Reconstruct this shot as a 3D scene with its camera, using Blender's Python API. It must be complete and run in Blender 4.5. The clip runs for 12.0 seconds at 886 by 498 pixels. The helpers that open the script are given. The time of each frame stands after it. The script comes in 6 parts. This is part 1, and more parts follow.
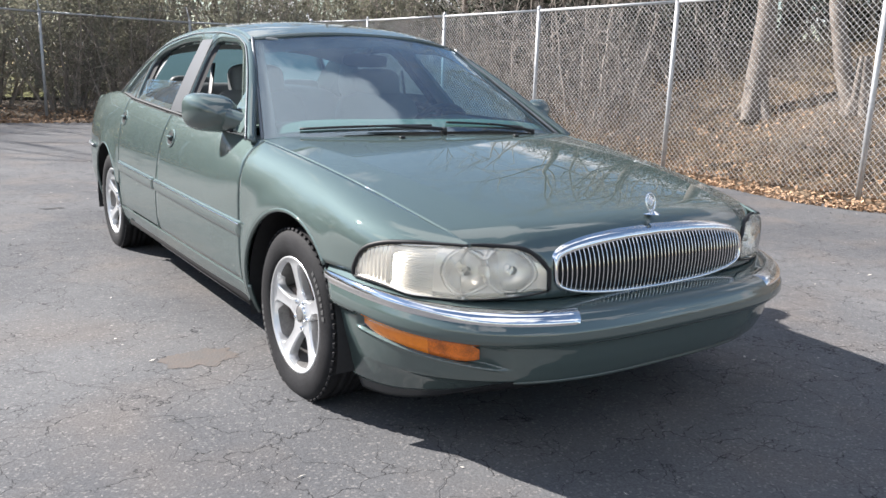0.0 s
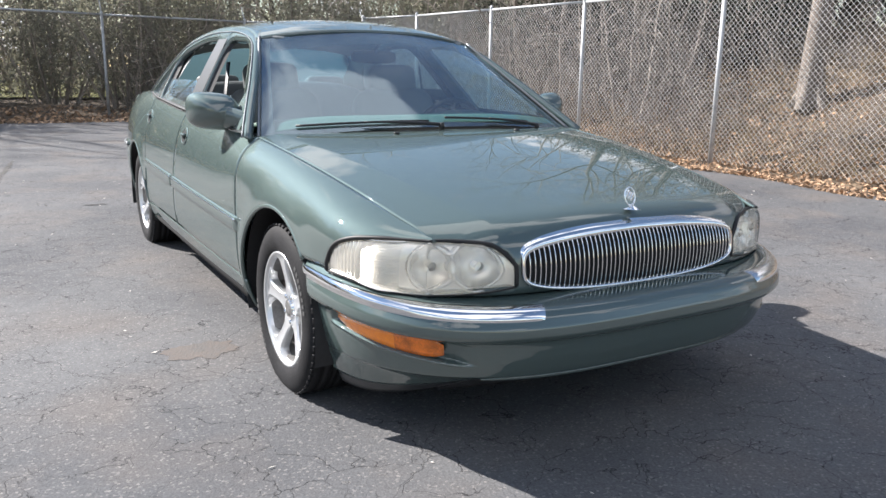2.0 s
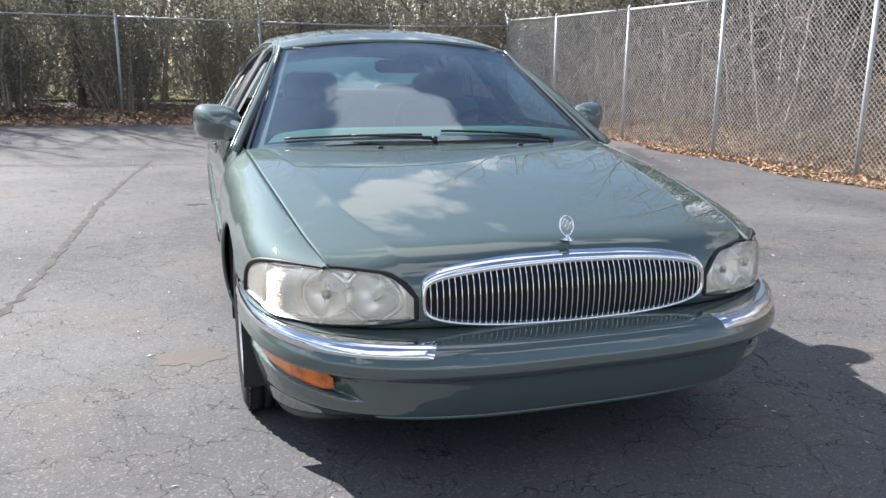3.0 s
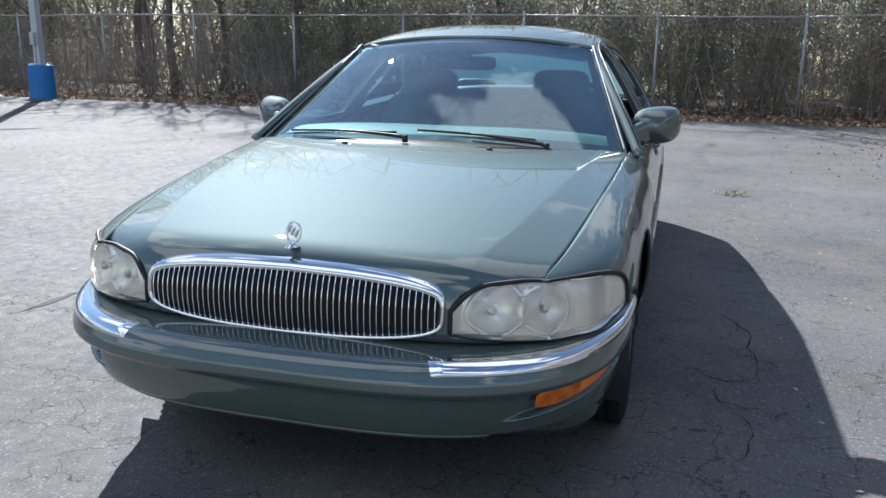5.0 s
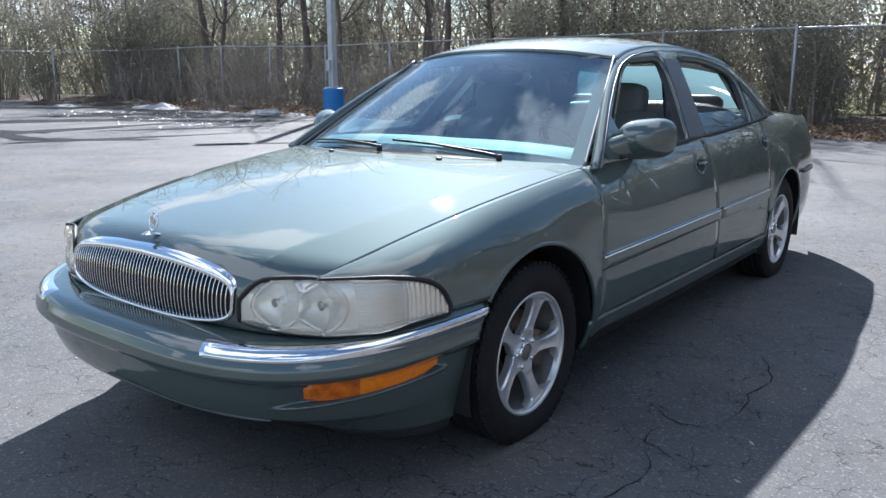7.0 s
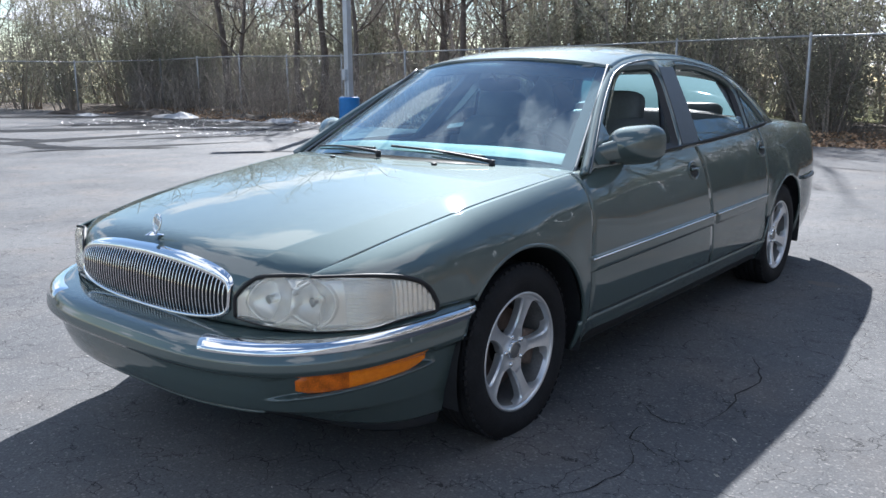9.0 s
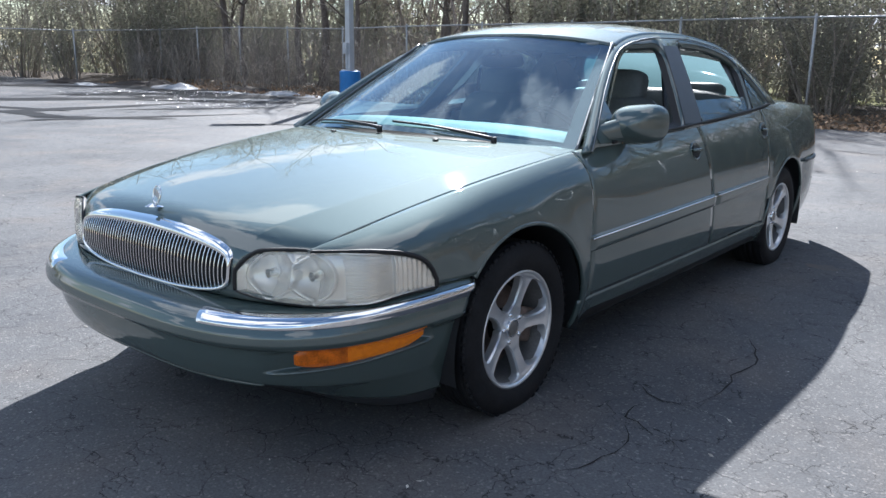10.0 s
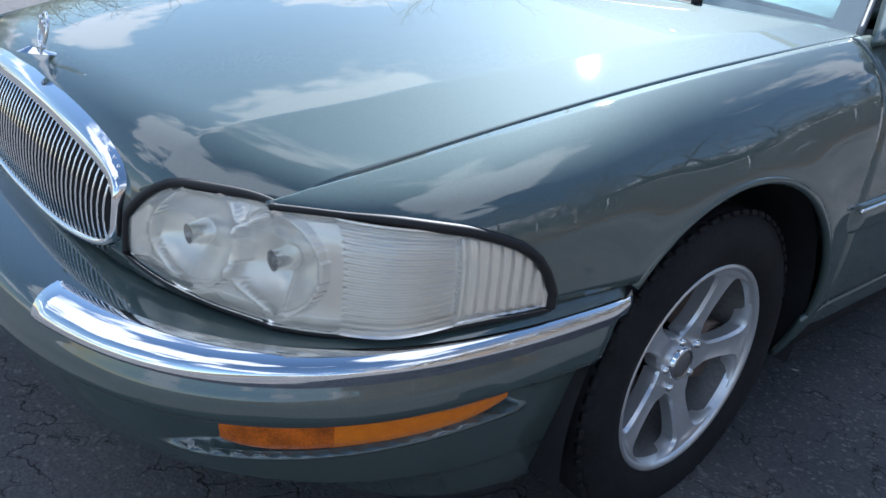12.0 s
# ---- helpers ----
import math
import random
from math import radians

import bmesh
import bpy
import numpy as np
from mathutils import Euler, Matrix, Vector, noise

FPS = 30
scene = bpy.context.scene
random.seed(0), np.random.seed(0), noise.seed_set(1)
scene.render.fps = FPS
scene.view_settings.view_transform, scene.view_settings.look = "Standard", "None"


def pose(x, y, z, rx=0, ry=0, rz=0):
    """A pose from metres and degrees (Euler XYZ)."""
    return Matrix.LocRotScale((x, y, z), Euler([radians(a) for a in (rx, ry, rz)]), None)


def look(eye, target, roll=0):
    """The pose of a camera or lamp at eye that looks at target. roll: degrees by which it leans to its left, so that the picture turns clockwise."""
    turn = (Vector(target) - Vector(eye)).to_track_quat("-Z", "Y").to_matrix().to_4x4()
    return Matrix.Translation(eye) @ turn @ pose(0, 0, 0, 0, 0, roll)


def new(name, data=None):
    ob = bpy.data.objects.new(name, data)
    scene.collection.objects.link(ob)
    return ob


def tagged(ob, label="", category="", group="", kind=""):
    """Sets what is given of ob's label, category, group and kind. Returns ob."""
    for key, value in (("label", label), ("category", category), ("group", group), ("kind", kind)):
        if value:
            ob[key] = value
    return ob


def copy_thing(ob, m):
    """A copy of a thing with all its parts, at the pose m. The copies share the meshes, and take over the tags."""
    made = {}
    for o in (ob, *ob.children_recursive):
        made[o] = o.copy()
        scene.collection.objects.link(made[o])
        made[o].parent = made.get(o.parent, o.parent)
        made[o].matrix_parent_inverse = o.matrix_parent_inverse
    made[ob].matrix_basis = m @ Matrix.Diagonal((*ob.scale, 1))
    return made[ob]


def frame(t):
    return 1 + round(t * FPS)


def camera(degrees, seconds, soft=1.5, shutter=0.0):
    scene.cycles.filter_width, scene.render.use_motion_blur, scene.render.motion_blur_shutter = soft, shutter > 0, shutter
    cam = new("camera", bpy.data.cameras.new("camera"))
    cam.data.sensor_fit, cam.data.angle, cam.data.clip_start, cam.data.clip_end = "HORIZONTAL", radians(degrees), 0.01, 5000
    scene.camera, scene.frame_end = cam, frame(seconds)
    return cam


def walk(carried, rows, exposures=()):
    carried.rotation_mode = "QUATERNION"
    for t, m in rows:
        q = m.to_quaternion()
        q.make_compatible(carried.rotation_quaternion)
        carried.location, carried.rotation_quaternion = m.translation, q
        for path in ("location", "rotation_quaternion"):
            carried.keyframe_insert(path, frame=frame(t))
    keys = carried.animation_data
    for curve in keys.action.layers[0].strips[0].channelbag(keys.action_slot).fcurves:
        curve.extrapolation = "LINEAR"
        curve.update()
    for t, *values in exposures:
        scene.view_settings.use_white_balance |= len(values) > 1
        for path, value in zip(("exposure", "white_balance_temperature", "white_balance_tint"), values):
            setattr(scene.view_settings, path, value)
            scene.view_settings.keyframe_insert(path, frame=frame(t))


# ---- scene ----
import functools

cam = camera(59.1, 12.0)
PATH = [
    (0, (-1.983, -2.527, 1.156), (-0.868, -0.921, 0.731), 1.9),
    (0.5, (-1.98, -2.525, 1.157), (-0.861, -0.925, 0.724), 1.8),
    (1, (-1.975, -2.528, 1.159), (-0.866, -0.923, 0.719), 1.6),
    (1.5, (-1.952, -2.556, 1.165), (-0.883, -0.925, 0.722), 1.3),
    (2, (-1.747, -2.677, 1.167), (-0.769, -0.989, 0.724), 0.9),
    (2.5, (-1.422, -2.821, 1.198), (-0.606, -1.05, 0.756), 0.5),
    (3, (-1.0, -2.83, 1.22), (-0.411, -0.971, 0.773), 0.5),
    (3.2, (-0.812, -2.826, 1.229), (-0.325, -0.938, 0.782), 0.7),
    (4.8, (0.777, -2.776, 1.256), (0.345, -0.883, 0.775), 0.9),
    (5, (0.967, -2.724, 1.249), (0.428, -0.856, 0.778), 0.7),
    (5.5, (1.418, -2.501, 1.233), (0.629, -0.722, 0.774), 0.6),
    (6, (1.797, -2.324, 1.235), (0.791, -0.655, 0.788), 0.6),
    (6.5, (1.991, -2.173, 1.22), (0.846, -0.592, 0.785), 0.4),
    (7, (2.207, -2.171, 1.217), (0.994, -0.638, 0.795), -0.2),
    (9, (2.342, -2.195, 1.212), (1.091, -0.686, 0.812), -0.3),
    (9.5, (2.339, -2.197, 1.214), (1.093, -0.689, 0.795), 0.0),
    (10, (2.336, -2.196, 1.213), (1.097, -0.695, 0.754), 0.7),
    (10.5, (2.3, -2.14, 1.21), (1.062, -0.66, 0.684), 1.8),
    (11, (2.113, -1.914, 1.193), (0.868, -0.476, 0.575), 3.6),
    (11.5, (1.81, -1.625, 1.151), (0.532, -0.266, 0.43), 5.3),
    (12, (1.48, -1.222, 1.048), (0.13, 0.019, 0.251), 6.3),
]
EXPOSURES = [(0, 1.36, 6300, 13), (3.0, 1.36, 6250, 13), (5.0, 1.10, 5850, 11), (7.0, 1.27, 5750, 11), (9.5, 1.25, 5800, 11), (10.5, 1.32, 5750, 11), (11.5, 1.40, 5400, 11), (12.0, 1.32, 5500, 11)]
walk(cam, [(t, look(eye, target, roll)) for t, eye, target, roll in PATH], EXPOSURES)

# ---- light ----
SUN = Vector((-0.77, 1.05, 1.0)).normalized()
world = bpy.data.worlds.new("world")
scene.world = world
world.use_nodes = True


def build_world():
    nt = world.node_tree
    nt.nodes.clear()
    out = nt.nodes.new("ShaderNodeOutputWorld")
    bg = nt.nodes.new("ShaderNodeBackground")
    sky = nt.nodes.new("ShaderNodeTexSky")
    sky.sky_type, sky.sun_disc = "NISHITA", False
    sky.sun_elevation = math.asin(SUN.z)
    sky.sun_rotation = math.atan2(SUN.x, SUN.y)
    sky.dust_density, sky.air_density, sky.altitude = 0.1, 1.3, 300
    co = nt.nodes.new("ShaderNodeTexCoord")
    sep = nt.nodes.new("ShaderNodeSeparateXYZ")
    nt.links.new(co.outputs["Generated"], sep.inputs[0])
    # project the sky onto a flat cloud layer
    add = nt.nodes.new("ShaderNodeMath"); add.operation = "ADD"; add.inputs[1].default_value = 0.18
    mx = nt.nodes.new("ShaderNodeMath"); mx.operation = "MAXIMUM"; mx.inputs[1].default_value = 0.0
    nt.links.new(sep.outputs[2], mx.inputs[0]); nt.links.new(mx.outputs[0], add.inputs[0])
    comb = nt.nodes.new("ShaderNodeCombineXYZ")
    for n in (0, 1):
        d = nt.nodes.new("ShaderNodeMath"); d.operation = "DIVIDE"
        nt.links.new(sep.outputs[n], d.inputs[0]); nt.links.new(add.outputs[0], d.inputs[1]); nt.links.new(d.outputs[0], comb.inputs[n])
    no = nt.nodes.new("ShaderNodeTexNoise")
    no.inputs["Scale"].default_value, no.inputs["Detail"].default_value, no.inputs["Roughness"].default_value = 1.25, 12, 0.56
    no.inputs["Distortion"].default_value = 0.1
    shift = nt.nodes.new("ShaderNodeVectorMath"); shift.operation = "ADD"; shift.inputs[1].default_value = (2.7, 8.3, 3.1)
    nt.links.new(comb.outputs[0], shift.inputs[0])
    nt.links.new(shift.outputs[0], no.inputs["Vector"])
    ramp = nt.nodes.new("ShaderNodeValToRGB")
    ramp.color_ramp.elements[0].position, ramp.color_ramp.elements[1].position = 0.54, 0.575
    nt.links.new(no.outputs["Fac"], ramp.inputs[0])
    mix = nt.nodes.new("ShaderNodeMix"); mix.data_type = "RGBA"
    nt.links.new(ramp.outputs[0], mix.inputs["Factor"])
    nt.links.new(sky.outputs[0], mix.inputs["A"])
    mix.inputs["B"].default_value = (9.4, 9.5, 9.8, 1)
    nt.links.new(mix.outputs["Result"], bg.inputs[0])
    bg.inputs[1].default_value = 0.061
    nt.links.new(bg.outputs[0], out.inputs[0])


build_world()
sun = new("sun", bpy.data.lights.new("sun", "SUN"))
sun.data.energy, sun.data.angle, sun.data.color = 5.0, radians(0.55), (1.0, 0.95, 0.87)
sun.matrix_world = look(SUN * 40, (0, 0, 0))


# ---- helpers for shapes ----
def ip(t, *pts):
    """Smooth interpolation through (t, value) pairs, with no overshoot."""
    if t <= pts[0][0]:
        return pts[0][1]
    if t >= pts[-1][0]:
        return pts[-1][1]
    k = next(i for i in range(len(pts) - 1) if t <= pts[i + 1][0])
    d = [(b[1] - a[1]) / (b[0] - a[0]) for a, b in zip(pts, pts[1:])]

    def slope(i):
        if i == 0:
            return d[0]
        if i == len(pts) - 1:
            return d[-1]
        return 0.0 if d[i - 1] * d[i] <= 0 else 2 * d[i - 1] * d[i] / (d[i - 1] + d[i])

    (t0, v0), (t1, v1) = pts[k], pts[k + 1]
    h = t1 - t0
    s = (t - t0) / h
    return v0 * (2 * s**3 - 3 * s**2 + 1) + h * slope(k) * (s**3 - 2 * s**2 + s) + v1 * (3 * s**2 - 2 * s**3) + h * slope(k + 1) * (s**3 - s**2)


def span(a, b, n):
    return [a + (b - a) * i / n for i in range(n + 1)]


def sheet(f, us, vs, bm=None, close=False):
    """A grid of quads over f(u, v)."""
    bm = bm or bmesh.new()
    rows = [[bm.verts.new(f(u, v)) for v in vs] for u in us]
    m = len(us)
    for i in range(m if close else m - 1):
        for j in range(len(vs) - 1):
            a, b = rows[i], rows[(i + 1) % m]
            bm.faces.new((a[j], b[j], b[j + 1], a[j + 1]))
    return bm


def tube(path, r, sides=8, bm=None, close=False, flat=1.0, cap=True):
    """A tube along points. r: radius, or a function of 0..1. flat: squash across."""
    bm = bm or bmesh.new()
    pts = [Vector(p) for p in path]
    n = len(pts)
    rings = []
    ref = None
    for i, p in enumerate(pts):
        a, b = (pts[i - 1], pts[(i + 1) % n]) if close else (pts[max(i - 1, 0)], pts[min(i + 1, n - 1)])
        d = (b - a).normalized()
        if ref is None:
            ref = d.orthogonal().normalized() if abs(d.z) > 0.99 else Vector((0, 0, 1)).cross(d).normalized()
        ref = (ref - d * ref.dot(d)).normalized()
        up = d.cross(ref)
        rad = r(i / max(n - 1, 1)) if callable(r) else r
        rings.append([bm.verts.new(p + (ref * math.cos(2 * math.pi * k / sides) + up * math.sin(2 * math.pi * k / sides) * flat) * rad) for k in range(sides)])
    for i in range(n if close else n - 1):
        a, b = rings[i], rings[(i + 1) % n]
        for k in range(sides):
            bm.faces.new((a[k], a[(k + 1) % sides], b[(k + 1) % sides], b[k]))
    if cap and not close:
        bm.faces.new(rings[0][::-1])
        bm.faces.new(rings[-1])
    return bm


def block(size, at=(0, 0, 0), bevel=0.0, seg=2, bm=None, turn=None):
    own = bmesh.new()
    bmesh.ops.create_cube(own, size=1.0)
    for v in own.verts:
        v.co = Vector((v.co.x * size[0], v.co.y * size[1], v.co.z * size[2]))
    if bevel:
        bmesh.ops.bevel(own, geom=own.edges[:], offset=bevel, segments=seg, affect="EDGES", profile=0.6)
    m = Matrix.Translation(at) @ (turn or Matrix())
    for v in own.verts:
        v.co = m @ v.co
    return joined(bm, own) if bm else own


def joined(bm, other):
    me = bpy.data.meshes.new("tmp")
    other.to_mesh(me)
    other.free()
    bm.from_mesh(me)
    bpy.data.meshes.remove(me)
    return bm


def lathe(profile, n, axis="x", bm=None):
    """Spin (radius, along) pairs round an axis."""
    def f(u, k):
        r, a = profile[k]
        c, s = math.cos(u) * r, math.sin(u) * r
        return Vector((a, c, s)) if axis == "x" else Vector((c, s, a))
    return sheet(f, [2 * math.pi * i / n for i in range(n)], range(len(profile)), bm, close=True)


def mirror_bm(bm):
    for v in bm.verts:
        v.co.x = -v.co.x
    bmesh.ops.reverse_faces(bm, faces=bm.faces[:])
    return bm


def solid(ob, thick, offset=-1.0):
    """Gives a panel of the car thickness towards the inside."""
    core = Vector((0, 1.5, 0.55))
    if sum(p.normal.dot(p.center - core) * p.area for p in ob.data.polygons) < 0:
        ob.data.flip_normals()
    m = ob.modifiers.new("thickness", "SOLIDIFY")
    m.thickness, m.offset = thick, offset
    return ob


def part(name, bm, material, parent=None, label="", smooth=True, recalc=True):
    if recalc:
        bmesh.ops.recalc_face_normals(bm, faces=bm.faces[:])
    me = bpy.data.meshes.new(name)
    bm.to_mesh(me)
    bm.free()
    if smooth:
        me.polygons.foreach_set("use_smooth", [True] * len(me.polygons))
    ob = new(name, me)
    if material:
        me.materials.append(material)
    if parent:
        ob.parent = parent
    if label:
        ob["label"] = label
    return ob


def edge_split(ob, deg=35):
    m = ob.modifiers.new("edges", "EDGE_SPLIT")
    m.split_angle = radians(deg)
    return ob


def thing(name, label, category, group="", at=None):
    ob = new(name)
    ob.empty_display_size = 0.2
    if at:
        ob.location = at
    return tagged(ob, label, category, group)


# ---- materials ----
def mat(name, color, rough=0.5, metal=0.0, var=0.0, scale=8.0, bump=0.0, bscale=60.0, second=None, coat=0.0, spec=0.5, trans=0.0, ior=1.45, detail=6, island=0.0):
    m = bpy.data.materials.new(name)
    m.use_nodes = True
    nt = m.node_tree
    b = nt.nodes["Principled BSDF"]
    b.inputs["Base Color"].default_value = (*color, 1)
    b.inputs["Roughness"].default_value, b.inputs["Metallic"].default_value = rough, metal
    b.inputs["Coat Weight"].default_value, b.inputs["Coat Roughness"].default_value = coat, 0.03
    b.inputs["Specular IOR Level"].default_value = spec
    b.inputs["Transmission Weight"].default_value, b.inputs["IOR"].default_value = trans, ior
    co = nt.nodes.new("ShaderNodeTexCoord")
    if var or second:
        no = nt.nodes.new("ShaderNodeTexNoise")
        no.inputs["Scale"].default_value, no.inputs["Detail"].default_value = scale, detail
        nt.links.new(co.outputs["Object"], no.inputs["Vector"])
        fine = nt.nodes.new("ShaderNodeTexNoise")
        fine.inputs["Scale"].default_value, fine.inputs["Detail"].default_value = scale * 9, 4
        nt.links.new(co.outputs["Object"], fine.inputs["Vector"])
        av = nt.nodes.new("ShaderNodeMath"); av.operation = "MULTIPLY_ADD"
        av.inputs[1].default_value = 0.4
        nt.links.new(fine.outputs["Fac"], av.inputs[0])
        sc = nt.nodes.new("ShaderNodeMath"); sc.operation = "MULTIPLY"; sc.inputs[1].default_value = 0.6
        nt.links.new(no.outputs["Fac"], sc.inputs[0]); nt.links.new(sc.outputs[0], av.inputs[2])
        ramp = nt.nodes.new("ShaderNodeValToRGB")
        lo = second or tuple(c * (1 - var) for c in color)
        hi = color if second else tuple(min(1, c * (1 + var)) for c in color)
        ramp.color_ramp.elements[0].position, ramp.color_ramp.elements[1].position = 0.36, 0.64
        ramp.color_ramp.elements[0].color, ramp.color_ramp.elements[1].color = (*lo, 1), (*hi, 1)
        nt.links.new(av.outputs[0], ramp.inputs[0])
        src = ramp.outputs[0]
        if island:
            ge = nt.nodes.new("ShaderNodeNewGeometry")
            hs = nt.nodes.new("ShaderNodeHueSaturation")
            mr = nt.nodes.new("ShaderNodeMapRange")
            mr.inputs["To Min"].default_value, mr.inputs["To Max"].default_value = 1 - island, 1 + island
            nt.links.new(ge.outputs["Random Per Island"], mr.inputs["Value"])
            nt.links.new(mr.outputs[0], hs.inputs["Value"])
            nt.links.new(src, hs.inputs["Color"])
            src = hs.outputs[0]
        nt.links.new(src, b.inputs["Base Color"])
    if bump:
        bn = nt.nodes.new("ShaderNodeTexNoise")
        bn.inputs["Scale"].default_value, bn.inputs["Detail"].default_value = bscale, 5
        nt.links.new(co.outputs["Object"], bn.inputs["Vector"])
        bp = nt.nodes.new("ShaderNodeBump")
        bp.inputs["Strength"].default_value, bp.inputs["Distance"].default_value = bump, 0.01
        nt.links.new(bn.outputs["Fac"], bp.inputs["Height"])
        nt.links.new(bp.outputs[0], b.inputs["Normal"])
    return m


def paint_material():
    m = mat("car_paint", (0.081, 0.113, 0.108), 0.66, 0.49, coat=1.0, spec=0.0)
    nt = m.node_tree
    b = nt.nodes["Principled BSDF"]
    co = nt.nodes.new("ShaderNodeTexCoord")
    fl = nt.nodes.new("ShaderNodeTexVoronoi"); fl.inputs["Scale"].default_value = 1600
    nt.links.new(co.outputs["Object"], fl.inputs["Vector"])
    hs = nt.nodes.new("ShaderNodeHueSaturation"); hs.inputs["Color"].default_value = (0.081, 0.113, 0.108, 1)
    mr = nt.nodes.new("ShaderNodeMapRange"); mr.inputs["To Min"].default_value, mr.inputs["To Max"].default_value = 0.85, 1.15
    sp = nt.nodes.new("ShaderNodeSeparateColor")
    nt.links.new(fl.outputs["Color"], sp.inputs[0]); nt.links.new(sp.outputs[0], mr.inputs["Value"])
    nt.links.new(mr.outputs[0], hs.inputs["Value"]); nt.links.new(hs.outputs[0], b.inputs["Base Color"])
    b.inputs["Coat IOR"].default_value = 1.88
    # a film of dust on the lacquer
    no = nt.nodes.new("ShaderNodeTexNoise"); no.inputs["Scale"].default_value, no.inputs["Detail"].default_value = 3.0, 8
    nt.links.new(co.outputs["Object"], no.inputs["Vector"])
    r2 = nt.nodes.new("ShaderNodeMapRange"); r2.inputs["From Min"].default_value, r2.inputs["From Max"].default_value = 0.35, 0.75
    r2.inputs["To Min"].default_value, r2.inputs["To Max"].default_value = 0.010, 0.030
    nt.links.new(no.outputs["Fac"], r2.inputs["Value"]); nt.links.new(r2.outputs[0], b.inputs["Coat Roughness"])
    return m


PAINT = paint_material()
CHROME = mat("chrome", (0.82, 0.83, 0.84), 0.06, 1.0)
ALLOY = mat("alloy", (0.70, 0.71, 0.72), 0.33, 0.72, var=0.06, scale=20)
RUBBER = mat("tyre_rubber", (0.014, 0.014, 0.0155), 0.75, spec=0.3, var=0.35, scale=12, bump=0.15, bscale=200)
SEAL = mat("rubber_seal", (0.012, 0.012, 0.013), 0.55)
PLASTIC = mat("black_plastic", (0.02, 0.02, 0.022), 0.5, var=0.2, bump=0.1, bscale=300)
# near-black for hollows and undersides: their shade is put into the colour
DARK = mat("shade_black", (0.008, 0.008, 0.009), 0.9)
# grey of the centre cap; on the barrel it paints the wheel's inner shade
BARREL = mat("wheel_barrel", (0.20, 0.195, 0.19), 0.5, 0.5, var=0.25, scale=14)
AMBER = mat("amber_lens", (1.0, 0.25, 0.002), 0.12, var=0.12, scale=60, bump=0.2, bscale=160, coat=1.0)
AMBER_DARK = mat("amber_lens_dark", (0.62, 0.14, 0.003), 0.12, var=0.45, scale=28, coat=1.0)
REFLECTOR = mat("lamp_reflector", (0.93, 0.90, 0.84), 0.27, 0.74, var=0.05, scale=14)
DULL = mat("dull_bright_trim", (0.17, 0.18, 0.19), 0.38, 0.6, var=0.1)
SATIN = mat("satin_black", (0.035, 0.037, 0.04), 0.35, var=0.15)
LEATHER = mat("grey_leather", (0.15, 0.16, 0.165), 0.5, var=0.12, bump=0.25, bscale=120)
TRIM = mat("pale_interior", (0.21, 0.225, 0.225), 0.6, var=0.08)
DASH = mat("green_grey_dash", (0.12, 0.20, 0.155), 0.6, var=0.1, bump=0.1)


def glass_material(name, tint, rough=0.0, dust_haze=0.035, ior=2.5):
    """A thin pane: clear with a mirror gloss."""
    m = bpy.data.materials.new(name)
    m.use_nodes = True
    nt = m.node_tree
    nt.nodes.clear()
    out = nt.nodes.new("ShaderNodeOutputMaterial")
    tr = nt.nodes.new("ShaderNodeBsdfTransparent"); tr.inputs[0].default_value = (*tint, 1)
    gl = nt.nodes.new("ShaderNodeBsdfGlossy"); gl.inputs["Roughness"].default_value = rough
    # blue of the reflected sky is put into the gloss tint
    gl.inputs[0].default_value = (0.72, 0.88, 1.0, 1)
    fr = nt.nodes.new("ShaderNodeFresnel"); fr.inputs["IOR"].default_value = ior
    mx = nt.nodes.new("ShaderNodeMixShader")
    nt.links.new(fr.outputs[0], mx.inputs[0]); nt.links.new(tr.outputs[0], mx.inputs[1]); nt.links.new(gl.outputs[0], mx.inputs[2])
    # a thin film of dust, which also paints a pale haze over the glass
    du = nt.nodes.new("ShaderNodeBsdfDiffuse"); du.inputs[0].default_value = (0.75, 0.82, 0.85, 1)
    co = nt.nodes.new("ShaderNodeTexCoord")
    no = nt.nodes.new("ShaderNodeTexNoise"); no.inputs["Scale"].default_value, no.inputs["Detail"].default_value = 5, 8
    nt.links.new(co.outputs["Object"], no.inputs["Vector"])
    mr = nt.nodes.new("ShaderNodeMapRange"); mr.inputs["From Min"].default_value, mr.inputs["From Max"].default_value = 0.3, 0.7
    mr.inputs["To Min"].default_value, mr.inputs["To Max"].default_value = dust_haze * 0.6, dust_haze * 1.4
    nt.links.new(no.outputs["Fac"], mr.inputs["Value"])
    m2 = nt.nodes.new("ShaderNodeMixShader")
    nt.links.new(mr.outputs[0], m2.inputs[0]); nt.links.new(mx.outputs[0], m2.inputs[1]); nt.links.new(du.outputs[0], m2.inputs[2])
    nt.links.new(m2.outputs[0], out.inputs[0])
    return m


GLASS = glass_material("windscreen_glass", (0.32, 0.55, 0.61), dust_haze=0.04)
BAND_GLASS = glass_material("shade_band_glass", (0.08, 0.16, 0.26))
SIDE_GLASS = glass_material("side_glass", (0.55, 0.66, 0.62), ior=1.65)
REAR_GLASS = glass_material("rear_glass", (0.46, 0.55, 0.50), dust_haze=0.010, ior=1.4)


